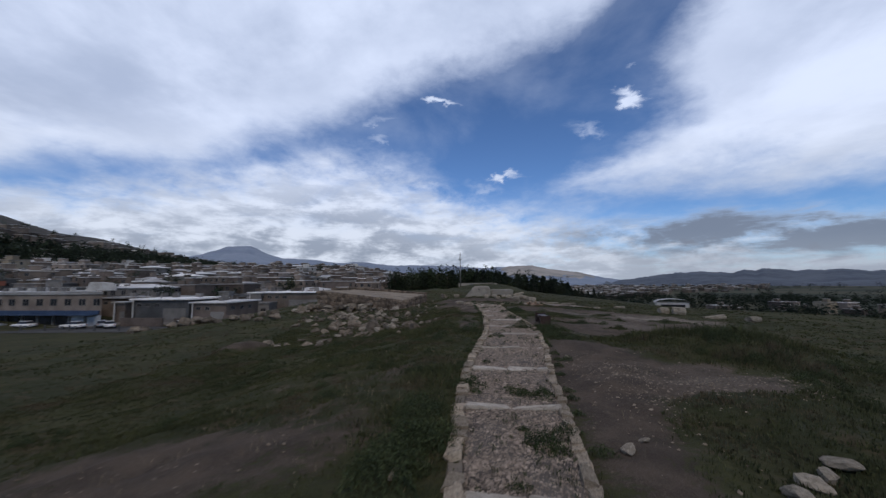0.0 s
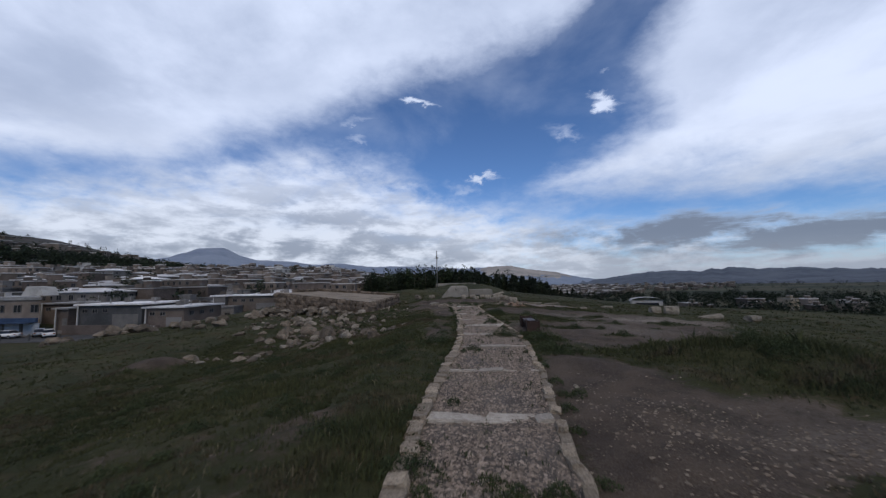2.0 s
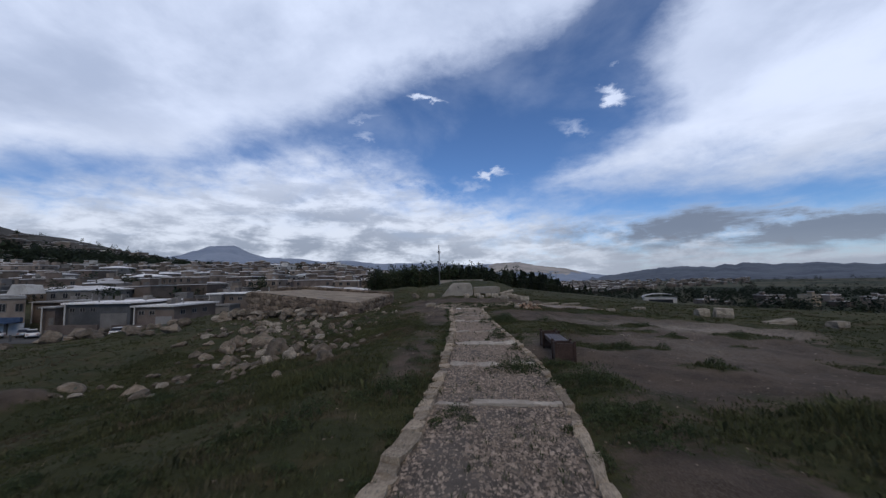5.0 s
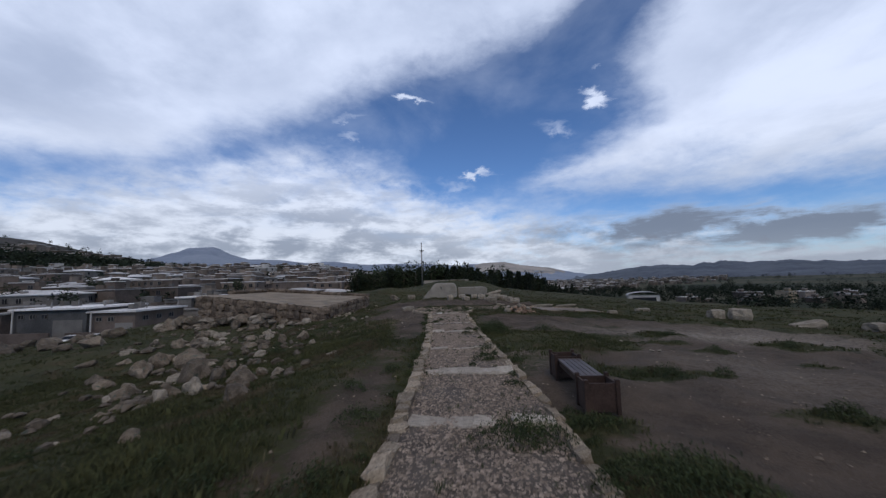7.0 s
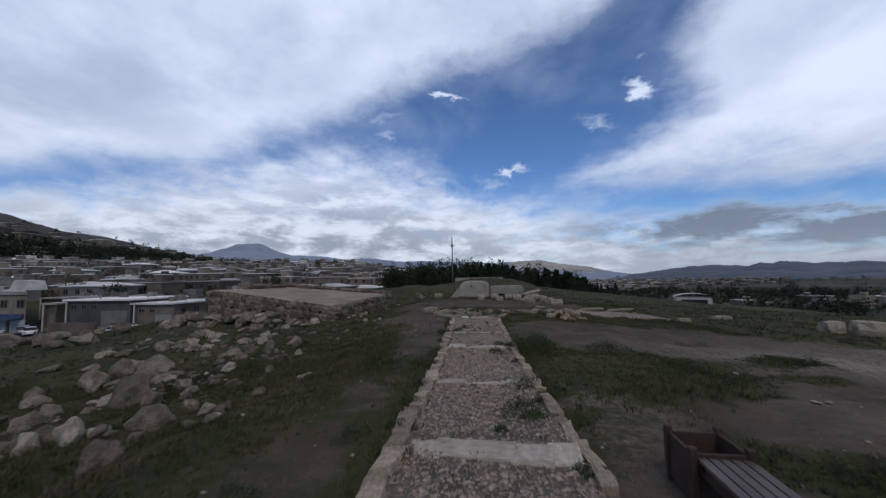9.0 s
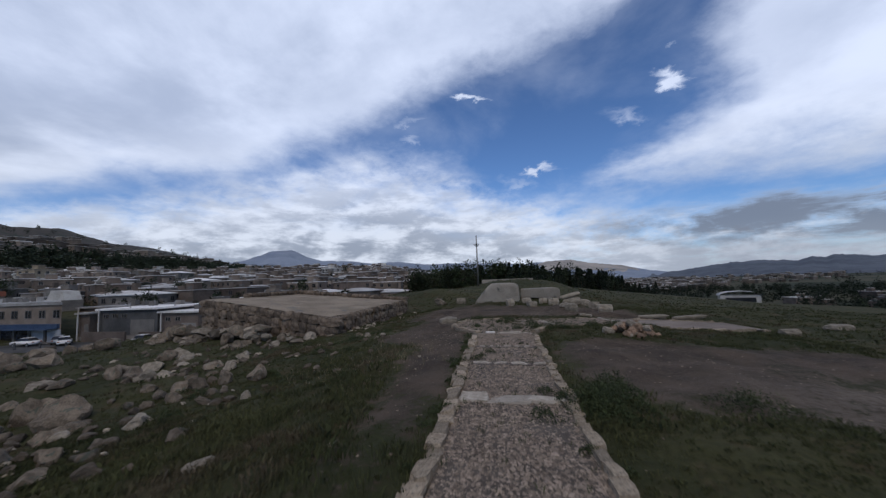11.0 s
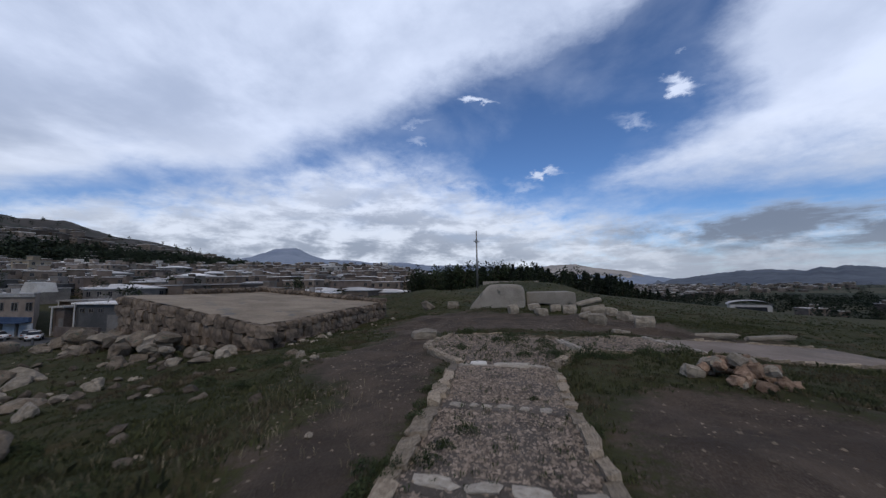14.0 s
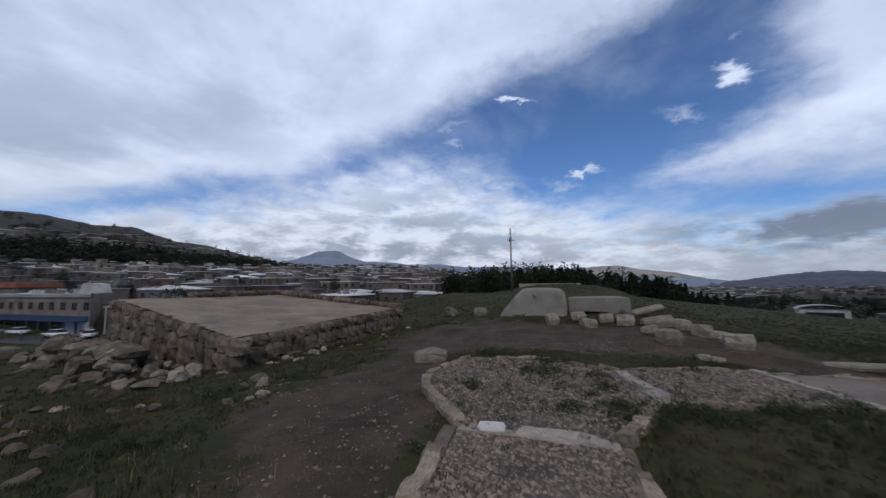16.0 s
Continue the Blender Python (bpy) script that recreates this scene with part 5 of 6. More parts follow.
def make_car(paint, label, wagon):
    """A saloon car, front to -x, wheels on 0."""
    car = new("parked_car")
    sec = [(-2.1, 0.35), (-2.15, 0.62), (-1.95, 0.82), (-1.0, 0.92), (1.5, 0.95), (2.0, 0.90), (2.12, 0.6), (2.1, 0.35)]
    body = bmesh.new()
    a, b = [body.verts.new((x, -0.82, z)) for x, z in sec], [body.verts.new((x, 0.82, z)) for x, z in sec]
    body.faces.new(a)
    body.faces.new(b[::-1])
    for i in range(len(sec)):
        j = (i + 1) % len(sec)
        body.faces.new((a[j], a[i], b[i], b[j]))
    bmesh.ops.recalc_face_normals(body, faces=body.faces[:])
    bmesh.ops.bevel(body, geom=body.edges[:], offset=0.07, segments=2, affect="EDGES")
    part("body", body, paint, car, smooth=True)
    tail = 1.95 if wagon else 1.55
    cab = bmesh.new()
    low = [cab.verts.new(p) for p in ((-0.95, -0.75, 0.9), (tail, -0.75, 0.92), (tail, 0.75, 0.92), (-0.95, 0.75, 0.9))]
    up = [cab.verts.new(p) for p in ((-0.3, -0.6, 1.40), (tail - 0.55, -0.6, 1.40), (tail - 0.55, 0.6, 1.40), (-0.3, 0.6, 1.40))]
    cab.faces.new(up)
    for i in range(4):
        cab.faces.new((low[i], low[(i + 1) % 4], up[(i + 1) % 4], up[i]))
    part("glazing", cab, GLASS, car, "dark car windows")
    part("car_roof", boxed(-0.34, tail - 0.5, -0.63, 0.63, 1.39, 1.45, 0.025), paint, car)
    for x in (-1.35, 1.3):
        for y in (-0.78, 0.78):
            tyre = part("wheel", rod(bmesh.new(), (x, y - 0.1, 0.31), (x, y + 0.1, 0.31), 0.31, 0.31, 16), TYRE, car)
            part("rim", rod(bmesh.new(), (x, y - 0.115, 0.31), (x, y + 0.115, 0.31), 0.18, 0.18, 12), METAL, tyre)
    for y in (-0.6, 0.6):
        part("headlight", boxed(-2.17, -2.08, y - 0.16, y + 0.16, 0.62, 0.76, 0.01), WHITEWALL, car)
        part("tail_light", boxed(2.05, 2.14, y - 0.14, y + 0.14, 0.64, 0.8, 0.01), ROOFRED, car)
    part("bumper", boxed(-2.2, -2.05, -0.78, 0.78, 0.36, 0.52, 0.03), GREYWALL, car)
    return tagged(car, label, "car", "cars parked along the street")


first = make_car(CARWHITE, "white saloon car parked at the kerb", False)
first.matrix_basis = pose(-96, 63.6, -6.62, 0, 0, 4)
silver = make_car(CARGREY, "silver saloon car parked at the kerb", True)
silver.matrix_basis = pose(-80.5, 66.0, -6.62, 0, 0, -38)
copy_thing(first, pose(-83.8, 63.4, -6.62, 0, 0, 8))
copy_thing(first, pose(-77.2, 64.8, -6.62, 0, 0, -35))
copy_thing(silver, pose(-103, 63.2, -6.62, 0, 0, 182))
copy_thing(first, pose(-62.5, 66.8, -6.62, 0, 0, -70))
copy_thing(first, pose(-59.8, 67.6, -6.62, 0, 0, -60))
post_mesh = mesh_of("bollard", rod(bmesh.new(), (0, 0, 0), (0, 0, 1.1), 0.16, 0.13, 10), DARKWALL)
for k in range(8):
    ob = new("bollard", post_mesh)
    ob.location = (-106 + k * 5.1, 58.6 + 0.55 * k * 0.6, -6.62)
    tagged(ob, "dark bollard at the street edge", "bollard", "bollards along the street")


# ---- trees ----
def make_tree(kind, height, width, seed, label):
    """A trunk with limbs and a crown of many small leaf clumps."""
    r = random.Random(seed)
    tree = new(kind)
    bm = bmesh.new()
    base = height * (0.10 if kind == "pine_tree" else 0.22)
    rod(bm, (0, 0, -0.6), (0, 0, height * 0.55), height * 0.022, height * 0.012, 8)
    rod(bm, (0, 0, height * 0.54), (0.1, 0, height * 0.95), height * 0.012, height * 0.003, 6)
    for k in range(9):
        z, a = r.uniform(base, height * 0.8), r.uniform(0, 6.28)
        reach = width * 0.42 * (1 - z / height * 0.6)
        rod(bm, (0, 0, z), (reach * math.cos(a), reach * math.sin(a), z + reach * 0.45), height * 0.008, height * 0.002, 5)
    part("trunk", bm, BARK, tree)
    n = 520
    verts, faces = [], []
    lobes = [(r.uniform(-0.3, 0.3) * width, r.uniform(-0.3, 0.3) * width, r.uniform(0.35, 0.9) * height, r.uniform(0.2, 0.38) * width) for _ in range(7)]
    for k in range(n):
        if kind == "pine_tree":
            f = r.random() ** 0.8
            z = base + (height - base) * f
            q = width * 0.5 * (1 - f) ** 0.75 * (0.75 + 0.35 * math.sin(f * 31 + seed)) + 0.12
            a, rad = r.uniform(0, 6.28), q * r.random() ** 0.4
            c = Vector((rad * math.cos(a), rad * math.sin(a), z - rad * 0.15))
        else:
            lx, ly, lz, lr = r.choice(lobes)
            c = Vector((r.gauss(0, 1), r.gauss(0, 1), r.gauss(0, 1))).normalized() * lr * r.random() ** 0.35
            c = Vector((lx + c.x, ly + c.y, lz + c.z * 1.15))
        size = height * r.uniform(0.018, 0.036)
        for leaf in range(2):
            e = Vector((r.gauss(0, 1), r.gauss(0, 1), r.gauss(0, 0.7))).normalized() * size
            g = Vector((r.gauss(0, 1), r.gauss(0, 1), r.gauss(0, 0.7))).normalized() * size
            b = len(verts)
            verts += [c - e - g * 0.3, c + g, c + e - g * 0.3, c - g * 0.9]
            faces += [(b, b + 1, b + 2), (b, b + 2, b + 3)]
    part("crown", raw_mesh("crown", [tuple(p) for p in verts], faces, PINE if kind == "pine_tree" else LEAF), None, tree)
    return tagged(tree, label, "tree")


TREES = [make_tree("pine_tree", 8.5, 4.2, 1, "dark green pine in a dense grove"), make_tree("pine_tree", 7.0, 4.0, 2, "bushy dark pine in a grove"),
         make_tree("pine_tree", 10.0, 4.0, 3, "tall slender dark pine"), make_tree("broadleaf_tree", 7.5, 6.0, 4, "rounded broadleaf tree in full leaf"),
         make_tree("broadleaf_tree", 9.5, 6.5, 5, "large broadleaf tree in full leaf"), make_tree("broadleaf_tree", 5.0, 4.5, 6, "small bushy broadleaf tree")]
fresh = [True] * len(TREES)


def plant(i, x, y, z, size, group):
    m = pose(x, y, z, 0, 0, r.uniform(0, 360))
    if fresh[i]:
        fresh[i] = False
        ob = TREES[i]
        ob.matrix_basis = m @ Matrix.Diagonal((size, size, size, 1))
    else:
        old = TREES[i].scale.copy()
        TREES[i].scale = (size, size, size)
        ob = copy_thing(TREES[i], m)
        TREES[i].scale = old
    return tagged(ob, group=group)


r = random.Random(77)
for k in range(150):
    f = r.random()
    x = -40 + 74 * f + r.uniform(-3, 3)
    y = 148 + r.uniform(-10, 26) - 10 * f
    top = float(np.interp(x, [-42, -34, -17, -1, 15, 24, 34], [5.8, 6.8, 7.2, 6.3, 4.8, 2.8, -0.6])) + r.uniform(-3.0, -0.1)
    i = r.choice((3, 4, 3)) if x < -24 else r.choice((0, 1, 1, 3, 4, 1))
    z = on_ground(x, y)
    h = (7.5, 9.5)[i - 3] if i > 2 else (8.5, 7.0, 10.0)[i]
    plant(i, x, y, z, max(0.45, (top - z) / h), "grove behind the hilltop")
for x, y, top in ((-5.0, 118, 5.9), (0.8, 110, 5.4), (2.2, 114, 4.9), (8, 121, 4.0), (13.5, 122, 3.2), (19, 118, 1.4)):
    z = on_ground(x, y)
    plant(2 if x < 1 else 0, x, y, z, (top - z) / (10.0 if x < 1 else 8.5), "grove behind the hilltop")
# trees below on the far side
for k in range(70):
    turn, d = r.uniform(11, 66), 190 + 150 * r.random() ** 0.8
    x, y = d * math.sin(radians(turn)), d * math.cos(radians(turn))
    if 90 < x < 160 and 230 < y < 330:
        continue
    plant(r.choice((3, 4, 4, 5, 0)), x, y, on_ground(x, y), r.uniform(0.6, 1.0), "trees on the low ground")
# street trees
for k in range(70):
    turn, d = r.uniform(-72, -15), r.uniform(100, 330)
    x, y = d * math.sin(radians(turn)), d * math.cos(radians(turn))
    if x < -50 and y > 98:
        plant(r.choice((3, 5, 5)), x, y, float(plain(x, y)), r.uniform(0.6, 1.0), "trees between the houses")
for x, y, size in ((-79.5, 92, 0.9), (-76, 95, 0.9), (-85, 82.5, 1.5), (-82.5, 83.5, 1.35)):
    plant(5, x, y, float(plain(x, y)), size, "trees between the houses")


# ---- far woods, joined ----
def far_wood(name, spots, label, material, leaf=1.0):
    """Many far trees as one mesh of leaf clumps and trunks."""
    q = random.Random(9)
    verts, faces = [], []
    for x, y, z, h, w in spots:
        lobes = [(q.uniform(-0.28, 0.28) * w, q.uniform(-0.28, 0.28) * w, q.uniform(0.3, 0.85) * h, q.uniform(0.24, 0.36) * w) for _ in range(5)]
        for k in range(64):
            lx, ly, lz, lr = q.choice(lobes)
            a, e, t = q.uniform(0, 6.28), q.uniform(-1, 1), q.random() ** 0.4 * lr
            c = (x + lx + t * math.cos(a) * math.sqrt(1 - e * e), y + ly + t * math.sin(a) * math.sqrt(1 - e * e), z + lz + t * e * 1.3)
            s = h * q.uniform(0.025, 0.055) * leaf
            b = len(verts)
            for j in range(4):
                verts.append((c[0] + q.gauss(0, s), c[1] + q.gauss(0, s), c[2] + q.gauss(0, s * 0.8)))
            faces += [(b, b + 1, b + 2), (b, b + 2, b + 3)]
    tagged(new(name, raw_mesh(name, verts, faces, material)), label, "wood", kind="stuff")


r = random.Random(31)
spots = []
for k in range(1700):
    turn, d = r.uniform(12, 78), 270 + 330 * r.random() ** 1.1
    x, y = d * math.sin(radians(turn)), d * math.cos(radians(turn))
    if noise.noise(Vector((x * 0.02, y * 0.02, 3))) < -0.28 or (95 < x < 155 and 240 < y < 312 and r.random() < 0.9):
        continue
    if on_ground(x, y) > -11 or (19.5 < turn < 26.5 and d < 345 and r.random() < 0.85) or (32 < turn < 50 and 300 < d < 400 and r.random() < 0.5):
        continue
    h = r.uniform(5, 10)
    spots.append((x, y, on_ground(x, y), h, h * r.uniform(0.7, 1.0)))
for k in range(420):
    turn, d = r.uniform(18, 80), 430 + 1300 * r.random()
    x, y = d * math.sin(radians(turn)), d * math.cos(radians(turn))
    spots.append((x, y, on_ground(x, y), r.uniform(6, 9), 14))
far_wood("wood_on_plain", spots, "dark wood on the low ground", PINE, 1.35)
spots = []
for k in range(1000):
    turn = r.uniform(-90, -36)
    d = 405 + r.uniform(-32, 40) + (turn + 60) * 0.8
    x, y = d * math.sin(radians(turn)), d * math.cos(radians(turn))
    h = r.uniform(11, 17) * float(np.interp(turn, [-90, -50, -36], [1, 0.95, 0.6]))
    spots.append((x, y, hillside_z(x, y) - 1, h, h * 0.75))
for k in range(160):
    turn, d = r.uniform(-85, -38), r.uniform(430, 700)
    x, y = d * math.sin(radians(turn)), d * math.cos(radians(turn))
    spots.append((x, y, hillside_z(x, y) - 1, r.uniform(6, 10), 7))
for k in range(140):
    turn, d = r.uniform(-40, -10), r.uniform(380, 1300)
    x, y = d * math.sin(radians(turn)), d * math.cos(radians(turn))
    spots.append((x, y, float(plain(x, y)) - 1, r.uniform(6, 10), 8))
for k in range(260):
    turn, d = r.uniform(-72, -12), 105 + 260 * r.random()
    x, y = d * math.sin(radians(turn)), d * math.cos(radians(turn))
    if x > -50 or y < 97:
        continue
    spots.append((x, y, float(plain(x, y)), r.uniform(3.5, 7.0), r.uniform(3, 6)))
far_wood("wood_under_hillside", spots, "dark belt of trees under the hillside", PINE, 1.3)

# ---- kerb stones, steps ----
kerb_shapes = [mesh_of("kerb_stone", block(400 + s, 0.14, 0.93), CURB) for s in range(10)]
bar_shapes = [mesh_of("step_stone", block(430 + s, 0.06, 0.95), BAR) for s in range(5)]
flag_shapes = [mesh_of("step_stone", block(480 + s, 0.17, 0.84), BAR) for s in range(6)]
r = random.Random(12)


def kerb_line(points, lift=0.0, width=0.20, lengths=(0.22, 0.46), shapes=kerb_shapes, name="kerb_stone", height=0.2):
    """Stones set end to end along a line of points."""
    for (x0, y0), (x1, y1) in zip(points, points[1:]):
        length, s = math.hypot(x1 - x0, y1 - y0), 0.0
        turn = math.degrees(math.atan2(y1 - y0, x1 - x0))
        while s < length - 0.08:
            w = min(r.uniform(*lengths), length - s)
            f = (s + w / 2) / length
            x, y = x0 + (x1 - x0) * f, y0 + (y1 - y0) * f
            s += w
            if name == "kerb_stone" and r.random() < 0.04:
                continue
            ob = new(name, r.choice(shapes))
            ob.parent = path
            ob.matrix_basis = pose(x + r.uniform(-0.025, 0.025), y + r.uniform(-0.02, 0.02), lift + (float(drop(x)) if y > 31 else 0) + r.uniform(-0.035, 0.015), r.uniform(-8, 8), r.uniform(-6, 6), turn + r.uniform(-6, 6)) @ Matrix.Diagonal((w * r.uniform(1.04, 1.16), width * r.uniform(0.82, 1.2), height * r.uniform(0.75, 1.15), 1))


def edge_points(side, off):
    return [(float(side(y)) + off, float(y)) for y in np.arange(-2.5, 30.6, 0.9)]


def kerb_bed(side, off, half, top):
    """The mortar in which a row of kerb stones is set."""
    ys = np.arange(-2.5, 30.7, 0.3)
    bm = bmesh.new()
    rows = []
    for y in ys:
        x, j = float(side(y)) + off, 0.02 * noise.noise((y * 1.7, off, 0))
        rows.append([bm.verts.new(p) for p in ((x - half - 0.05 + j, y, -0.06), (x - half + j, y, top), (x + half + j, y, top), (x + half + 0.04 + j, y, -0.06))])
    for a, b in zip(rows, rows[1:]):
        for k in range(3):
            bm.faces.new((a[k], a[k + 1], b[k + 1], b[k]))
    part("kerb_bed", bm, KERBMORTAR, path)


KERBMORTAR = mat("earthy_mortar", (0.085, 0.070, 0.055), (0.170, 0.145, 0.118), 3.0, 40.0, 0.95, 0.7)
kerb_bed(left_edge, -0.09, 0.075, 0.022)
kerb_bed(right_edge, 0.035, 0.045, 0.008)
kerb_line(edge_points(left_edge, -0.09), 0.004, 0.19, (0.20, 0.44), height=0.16)
kerb_line(edge_points(right_edge, 0.035), 0.0, 0.14, (0.20, 0.46), height=0.15)
for y in BARS:
    wide = 0.33 if y in (8.5, 16.35, 18.76, 24.1, 30.55) else 0.15
    a, b = (float(left_edge(y)) + 0.03, y), (float(right_edge(y)) - 0.03, y + 0.02)
    if y in (26.35, 28.2):
        # flat broken flags set apart in a strip of mortar
        part("mortar_strip", boxed(a[0], b[0], y - 0.15, y + 0.15, -0.04, 0.022), GRAVELBED, path)
        x = a[0] + 0.08
        while x < b[0] - 0.12:
            w = r.uniform(0.20, 0.36) if y == 26.35 else r.uniform(0.09, 0.2)
            flag = new("step_stone", r.choice(flag_shapes))
            flag.parent = path
            flag.matrix_basis = pose(x + w / 2, y + r.uniform(-0.03, 0.03), 0.012, r.uniform(-3, 3), r.uniform(-3, 3), r.uniform(-14, 14)) @ Matrix.Diagonal((w, wide * r.uniform(0.9, 1.5) if y == 26.35 else wide * r.uniform(0.5, 0.9), 0.06, 1))
            x += w + r.uniform(0.05, 0.12)
        continue
    kerb_line([a, b], 0.008, wide, (0.3, 0.75), bar_shapes, "step_stone", 0.085)
kerb_line([COURT[0], COURT[1], COURT[2], COURT[3]], 0.0, 0.15, (0.18, 0.4), height=0.15)
kerb_line([COURT[3], COURT[4], COURT[5]], -0.01, 0.08, height=0.12)
kerb_line([COURT[6], COURT[7]], 0.0, 0.14)
kerb_line([COURT[5], COURT[6]], 0.005, 0.24, (0.35, 0.6), bar_shapes, "step_stone", 0.1)
kerb_line([SIDE[1], SIDE[2], SIDE[3]], -0.03, 0.11, height=0.16)
kerb_line([SIDE[0], SIDE[5], SIDE[4], (5.2, 35.6), (8.0, 36.1)], -0.02, 0.10, height=0.12)
kerb_line([SIDE[4], SIDE[3]], 0.0, 0.14, (0.15, 0.3), bar_shapes, "step_stone", 0.1)
kerb_line([(3.95, 33.1), (6.2, 33.2), (8.6, 34.2)], -0.02, 0.10, height=0.12)
white_stone = new("step_stone", mesh_of("step_stone", block(470, 0.05), mat("white_limestone", (0.5, 0.49, 0.46), (0.62, 0.61, 0.58), 4.0, 30.0, 0.85, 0.3), True))
white_stone.parent = path
white_stone.matrix_basis = pose(-0.92, 30.56, 0.030, 0, 0, 12) @ Matrix.Diagonal((0.30, 0.23, 0.055, 1))

# stone chips on the bare earth
cx, cy = nrng.uniform(-7, 14, 26000), nrng.uniform(2, 40, 26000)
ok = (nrng.uniform(0, 1, 26000) < np.clip(soil_map(cx, cy) * 0.55, 0, 1) ** 1.5) & ~((cx > left_edge(cy) - 0.2) & (cx < right_edge(cy) + 0.2) & (cy < 30.6)) & ~inside_poly(cx, cy, COURT)
cx, cy = cx[ok], cy[ok]
for mx, my, sx, sy, n in ((4.3, 7.9, 1.1, 0.6, 800), (2.7, 8.6, 0.8, 0.9, 700), (2.5, 6.7, 0.5, 1.2, 320), (-2.4, 30.0, 0.7, 1.4, 420), (-4.6, 31.6, 0.8, 0.6, 160), (0.3, 37.0, 2.4, 0.7, 320), (0.9, 36.6, 0.5, 0.4, 160), (3.0, 27.5, 1.2, 1.6, 260), (-2.6, 28.0, 0.7, 2.4, 260), (9.4, 24.6, 2.6, 1.0, 700), (12.4, 27.2, 2.0, 0.6, 300)):
    cx, cy = np.r_[cx, nrng.normal(mx, sx, n)], np.r_[cy, nrng.normal(my, sy, n)]
chips = scatter_pebbles("stone_chips", np.stack([cx, cy, ground_z(cx, cy) + 0.003], 1), 0.017, None, CHIP)
tagged(chips, "small pale stone chips on trodden earth", "stones", kind="stuff")


# ---- grass ----
def blades(name, x, y, z, height, spread, per, width, material, label, category="grass"):
    """Tufts of narrow leaning blades at the given spots."""
    n = len(x)
    a = nrng.uniform(0, 6.28, (n, per))
    rad = nrng.uniform(0, 1, (n, per)) * spread[:, None]
    bx, by = x[:, None] + rad * np.cos(a), y[:, None] + rad * np.sin(a)
    h = height[:, None] * nrng.uniform(0.45, 1.15, (n, per))
    lean = nrng.uniform(0.1, 0.75, (n, per)) * h
    b = a + nrng.normal(0, 0.9, (n, per))
    tx, ty = bx + lean * np.cos(b), by + lean * np.sin(b)
    w = width * nrng.uniform(0.6, 1.4, (n, per))
    c = nrng.uniform(0, 6.28, (n, per))
    ox, oy = np.cos(c) * w, np.sin(c) * w
    z0 = np.repeat(z[:, None], per, 1)
    mx, my, mz = bx + (tx - bx) * 0.35, by + (ty - by) * 0.35, z0 + h * 0.62
    v = np.stack([np.stack([bx, by, z0 - 0.02], 2), np.stack([mx + ox, my + oy, mz], 2),
                  np.stack([tx, ty, z0 + h], 2), np.stack([mx - ox, my - oy, mz], 2)], 2).reshape(-1, 3)
    m = n * per
    me = bpy.data.meshes.new(name)
    me.vertices.add(m * 4)
    me.vertices.foreach_set("co", v.ravel())
    me.loops.add(m * 4)
    me.loops.foreach_set("vertex_index", np.arange(m * 4, dtype=np.int32))
    me.polygons.add(m)
    me.polygons.foreach_set("loop_start", np.arange(0, m * 4, 4, dtype=np.int32))
    me.update(calc_edges=True)
    me.materials.append(material)
    return tagged(new(name, me), label, category, kind="stuff")


def patchy(x, y):
    return np.array([0.5 + 0.75 * noise.noise((a * 0.42, b * 0.42, 4.0)) + 0.35 * noise.noise((a * 1.3, b * 1.3, 9.0)) for a, b in zip(x.tolist(), y.tolist())]).clip(0, 1)


def on_path(x, y, pad=0.0):
    return ((x > left_edge(y) - pad) & (x < right_edge(y) + pad) & (y < 30.6)) | inside_poly(x, y, COURT) | inside_poly(x, y, SIDE) | ((x > 3.2) & (x < 8.4) & (y > 33.1) & (y < 35.7))


def lawn(count, x0, x1, y0, y1, low, high, per, width, name):
    x, y = nrng.uniform(x0, x1, count), nrng.uniform(y0, y1, count)
    bare = soil_map(x, y) + 0.35 * (nrng.uniform(0, 1, count) - 0.5)
    ok = (bare < 0.42) & ~on_path(x, y, 0.12) & ~((x > -18.3) & (x < -7.8) & (y > 33.4) & (y < 44.8))
    x, y = x[ok], y[ok]
    tall = patchy(x, y)
    ok = nrng.uniform(0, 1, len(x)) < 0.40 + 0.8 * tall
    x, y, tall = x[ok], y[ok], tall[ok]
    tall = tall * (0.6 + 0.9 * np.clip(1.6 * bell(x, y, 7.0, 11.5, 3, 2.6) + bell(x, y, -1.3, 5.0, 0.8, 3.0) + 0.8 * bell(x, y, -3, 13, 2, 4) + 0.8 * bell(x, y, -3.4, 24.5, 1.4, 3), 0, 1.5))
    h = low + (high - low) * tall ** 1.5
    return blades(name, x, y, ground_z(x, y), h, 0.05 + 0.5 * h, per, width, GRASS, "rough green and olive grass on the hilltop")


lawn(58000, -14, 10, 1.5, 24, 0.03, 0.21, 7, 0.006, "near_grass")
lawn(26000, -9, 9, 22, 42, 0.03, 0.18, 9, 0.006, "hilltop_grass")
lawn(42000, -28, 24, 4, 50, 0.03, 0.16, 6, 0.012, "meadow_grass")
lawn(9000, -34, 42, 12, 90, 0.08, 0.28, 5, 0.03, "far_grass")

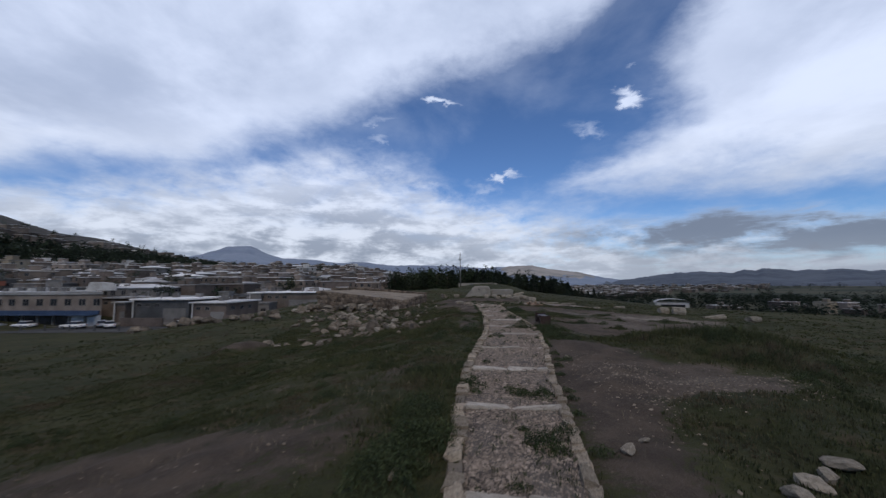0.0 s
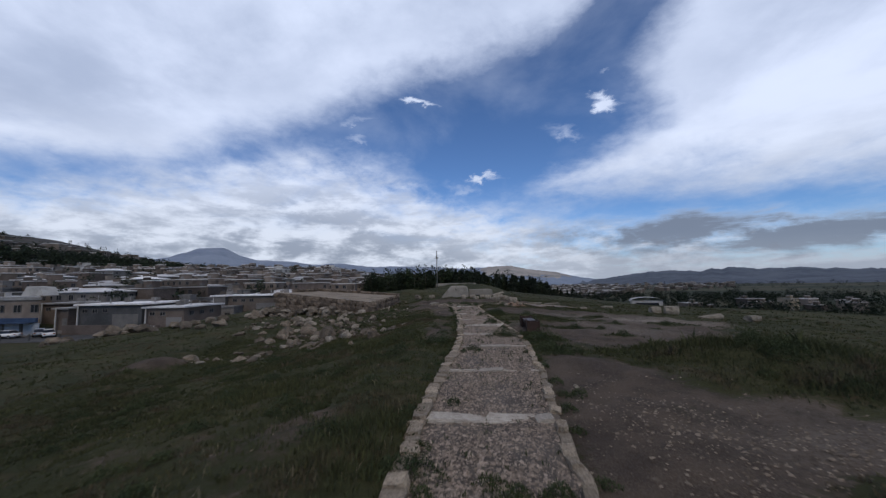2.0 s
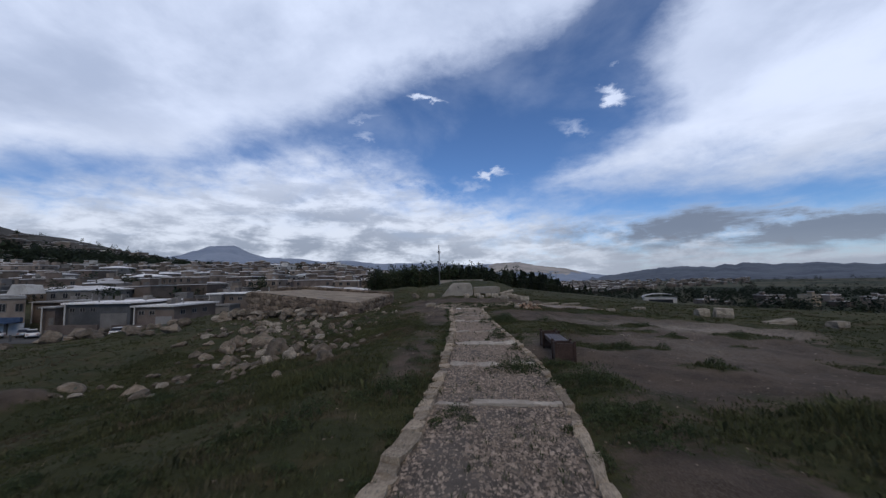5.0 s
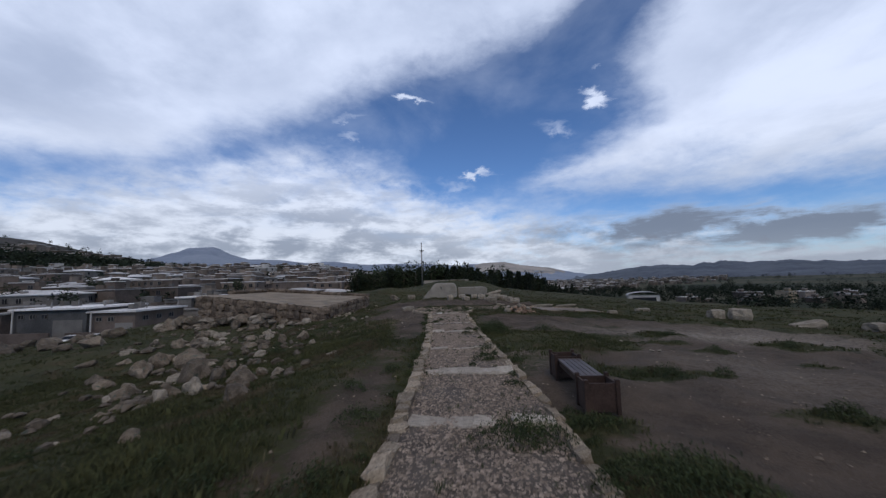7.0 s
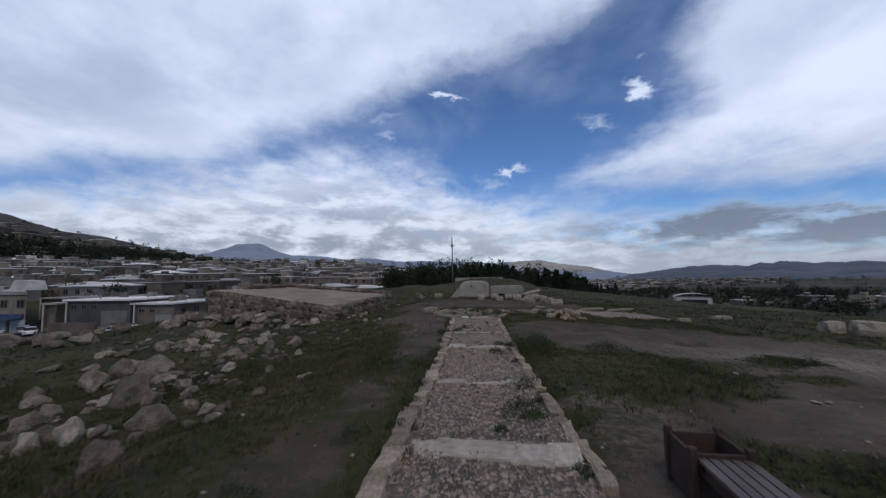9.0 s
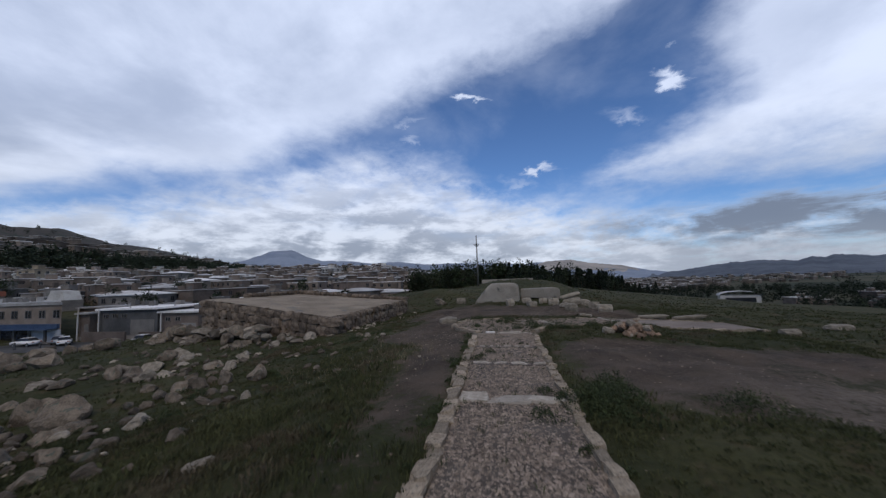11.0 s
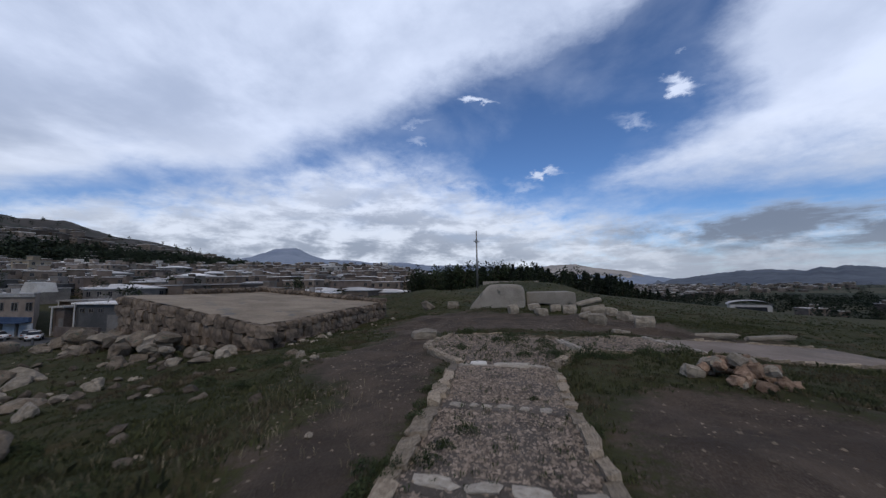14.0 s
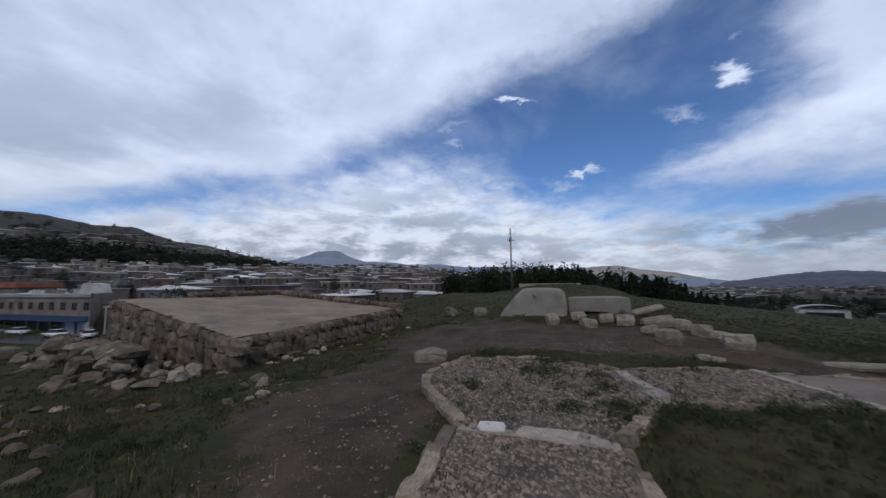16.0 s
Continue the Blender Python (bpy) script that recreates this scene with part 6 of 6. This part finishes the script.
# weeds on and beside the path: x, y, size
WEEDS = [(1.28, 15.85, 0.42), (1.05, 16.0, 0.25), (1.85, 16.3, 0.26), (2.2, 16.2, 0.22), (1.0, 19.7, 0.28), (0.62, 19.3, 0.2), (1.15, 20.3, 0.2), (0.9, 22.6, 0.22), (0.55, 24.5, 0.3), (0.85, 24.4, 0.28),
         (-0.2, 9.1, 0.28), (0.35, 5.1, 0.16), (0.7, 4.5, 0.25), (0.45, 6.6, 0.26), (-0.35, 6.7, 0.25), (-0.5, 7.6, 0.26), (0.2, 3.7, 0.22), (-0.15, 13.2, 0.22), (0.25, 13.3, 0.22), (1.45, 13.0, 0.2),
         (-0.85, 25.0, 0.24), (-0.6, 27.4, 0.28), (-0.75, 27.0, 0.22), (0.1, 28.6, 0.12), (-0.55, 33.3, 0.75), (-0.9, 33.5, 0.25), (0.55, 31.8, 0.3), (0.2, 32.2, 0.22), (1.0, 31.6, 0.36), (1.5, 31.9, 0.4),
         (-1.5, 32.0, 0.2), (-0.2, 34.4, 0.25), (2.3, 31.9, 0.32), (2.9, 32.2, 0.34), (-1.0, 4.8, 0.42), (-0.9, 5.8, 0.36), (-0.85, 3.9, 0.34), (1.75, 9.5, 0.3), (2.2, 12.6, 0.5), (2.7, 13.0, 0.42)]
for k in range(64):
    y = r.uniform(3.2, 30)
    left = r.random() < 0.55
    WEEDS.append((float(left_edge(y)) - r.uniform(0.1, 0.32) if left else float(right_edge(y)) + r.uniform(0.08, 0.28), y, r.uniform(0.14, 0.3)))
WEEDS += [(0.81, 6.74, 0.34), (0.25, 6.92, 0.26), (0.5, 6.8, 0.2), (1.29, 17.9, 0.32), (2.15, 13.47, 0.45), (2.6, 13.6, 0.4), (1.13, 15.85, 0.95), (1.35, 18.5, 0.24), (2.2, 15.0, 0.5), (2.0, 16.25, 0.4), (3.75, 19.1, 0.4), (5.3, 19.0, 0.4), (5.3, 16.8, 0.5), (6.8, 24.2, 0.4), (6.9, 21.7, 0.4), (10.0, 23.3, 0.5), (6.2, 9.9, 0.45), (7.2, 10.4, 0.5), (8.1, 10.1, 0.5), (5.4, 10.6, 0.4), (-0.57, 34.2, 0.3), (-2.0, 35.2, 0.4)]


def leafy(name, spots, material, label):
    """Low bushy weeds: domes of many small leaves."""
    parts_ = []
    for x, y, size in spots:
        over = bool(on_path(np.array([x]), np.array([y]))[0])
        size = size * (0.85 if over else 1.0)
        n = int(220 + 3300 * size * size)
        a, q = nrng.uniform(0, 6.28, n), nrng.uniform(0, 1, n) ** 0.5
        lop = 1 + 0.35 * np.sin(2 * a + x * 7) + 0.2 * np.sin(5 * a + y * 5)
        cx, cy = x + 0.55 * size * lop * q * np.cos(a), y + 0.5 * size * lop * q * np.sin(a)
        top = 0.42 * size * (1 - q ** 2.2) * nrng.uniform(0.5, 1.15, n) + 0.015
        cz = np.where(on_path(cx, cy), 0.012, ground_z(cx, cy)) + top * nrng.uniform(0.1, 1.0, n) ** 0.6
        e, g = nrng.normal(0, 1, (n, 3)) * [1, 1, 0.7], nrng.normal(0, 1, (n, 3)) * [0.6, 0.6, 1.0]
        e /= np.linalg.norm(e, axis=1)[:, None]
        g /= np.linalg.norm(g, axis=1)[:, None]
        long = (nrng.uniform(0.011, 0.025, n) * (0.75 + 0.45 * size))[:, None]
        c = np.stack([cx, cy, cz], 1)
        parts_.append(np.stack([c - g * long, c + e * long * 0.32, c + g * long, c - e * long * 0.32], 1))
    v = np.concatenate(parts_).reshape(-1, 3)
    faces = np.arange(len(v)).reshape(-1, 4)
    return tagged(new(name, raw_mesh(name, v.tolist(), faces.tolist(), material)), label, "weeds", kind="stuff")


WEEDS += [(-0.92, 4.6, 0.7), (-0.85, 5.5, 0.5), (-0.72, 7.1, 0.45), (-0.75, 8.6, 0.35), (1.95, 13.2, 0.5), (-0.9, 16.4, 0.45), (-1.3, 17.6, 0.4), (-1.0, 19.0, 0.35),
          (1.14, 23.97, 0.70), (1.26, 23.60, 0.60), (3.09, 24.25, 0.70), (0.50, 23.47, 0.40), (2.20, 13.46, 0.70), (0.08, 13.52, 0.40), (10.79, 18.71, 0.90), (-0.80, 4.56, 0.60), (0.53, 4.66, 0.40), (6.16, 11.31, 0.80), (6.13, 12.03, 0.90), (6.40, 11.37, 0.80), (-0.81, 26.66, 0.30), (-0.69, 34.46, 0.30)]
WEEDS += [(-1.0, 4.4, 1.05), (-1.15, 3.75, 1.0), (-1.15, 5.4, 0.9), (0.56, 4.67, 0.6), (0.86, 5.0, 0.45), (0.78, 6.56, 0.5), (0.4, 6.62, 0.42), (-0.5, 7.1, 0.6), (2.21, 14.8, 0.95), (-1.0, 14.2, 0.8), (-0.85, 14.9, 0.6)]
WEEDS += [(1.35, 23.9, 0.95), (1.5, 24.6, 0.8), (1.0, 21.0, 0.5), (0.9, 19.9, 0.6)]
WEEDS += [(-0.09, 31.47, 0.45), (0.5, 31.5, 0.6), (0.8, 31.3, 0.6), (1.2, 31.6, 0.7), (1.7, 31.7, 0.6), (2.4, 32.1, 0.6), (3.2, 32.6, 0.55), (0.35, 33.3, 0.4), (-1.87, 34.9, 0.55), (-1.6, 32.2, 0.35), (0.4, 32.6, 0.4), (2.0, 34.3, 0.35)]
leafy("path_weeds", WEEDS, WEED, "leafy green weeds growing through and beside gravel")
mx, my = nrng.uniform(-2.5, 3.8, 6500), nrng.uniform(3, 34.8, 6500)
ok = on_path(mx, my) & (nrng.uniform(0, 1, 6500) < 0.15 + 1.5 * (my > 30.5) * (mx < 1.2) + 0.4 * (patchy(mx * 2, my * 2) > 0.6))
mx, my = mx[ok], my[ok]
blades("path_sprouts", mx, my, np.full(len(mx), 0.015), nrng.uniform(0.02, 0.09, len(mx)), np.full(len(mx), 0.05), 9, 0.004, WEED, "tiny green sprouts in the gravel", "weeds")
# bushy clumps standing in the grass
clumps = []
while len(clumps) < 95:
    x, y = (r.uniform(-10, -1.4), r.uniform(4.5, 18)) if r.random() < 0.55 else (r.uniform(3.5, 12), r.uniform(5, 31)) if r.random() < 0.7 else (r.uniform(-7.5, -2.6), r.uniform(24, 33))
    if float(soil_map(x, y)) < 0.4:
        clumps.append((x, y, r.uniform(0.25, 0.62)))
leafy("field_weeds", clumps, WEED, "dark bushy weeds standing in rough grass")
# dry stalks
sx = np.r_[nrng.normal(-3.4, 1.1, 260), nrng.normal(-3, 2.4, 200), nrng.normal(-5, 2, 120)]
sy = np.r_[nrng.normal(27.3, 1.1, 260), nrng.normal(5.5, 1.8, 200), nrng.normal(10, 2.5, 120)]
ok = ~on_path(sx, sy, 0.3)
sx, sy = sx[ok], sy[ok]
blades("dry_stalks", sx, sy, ground_z(sx, sy), nrng.uniform(0.08, 0.2, len(sx)), np.full(len(sx), 0.08), 3, 0.003, STRAW, "thin dry straw stalks among the grass", "straw")
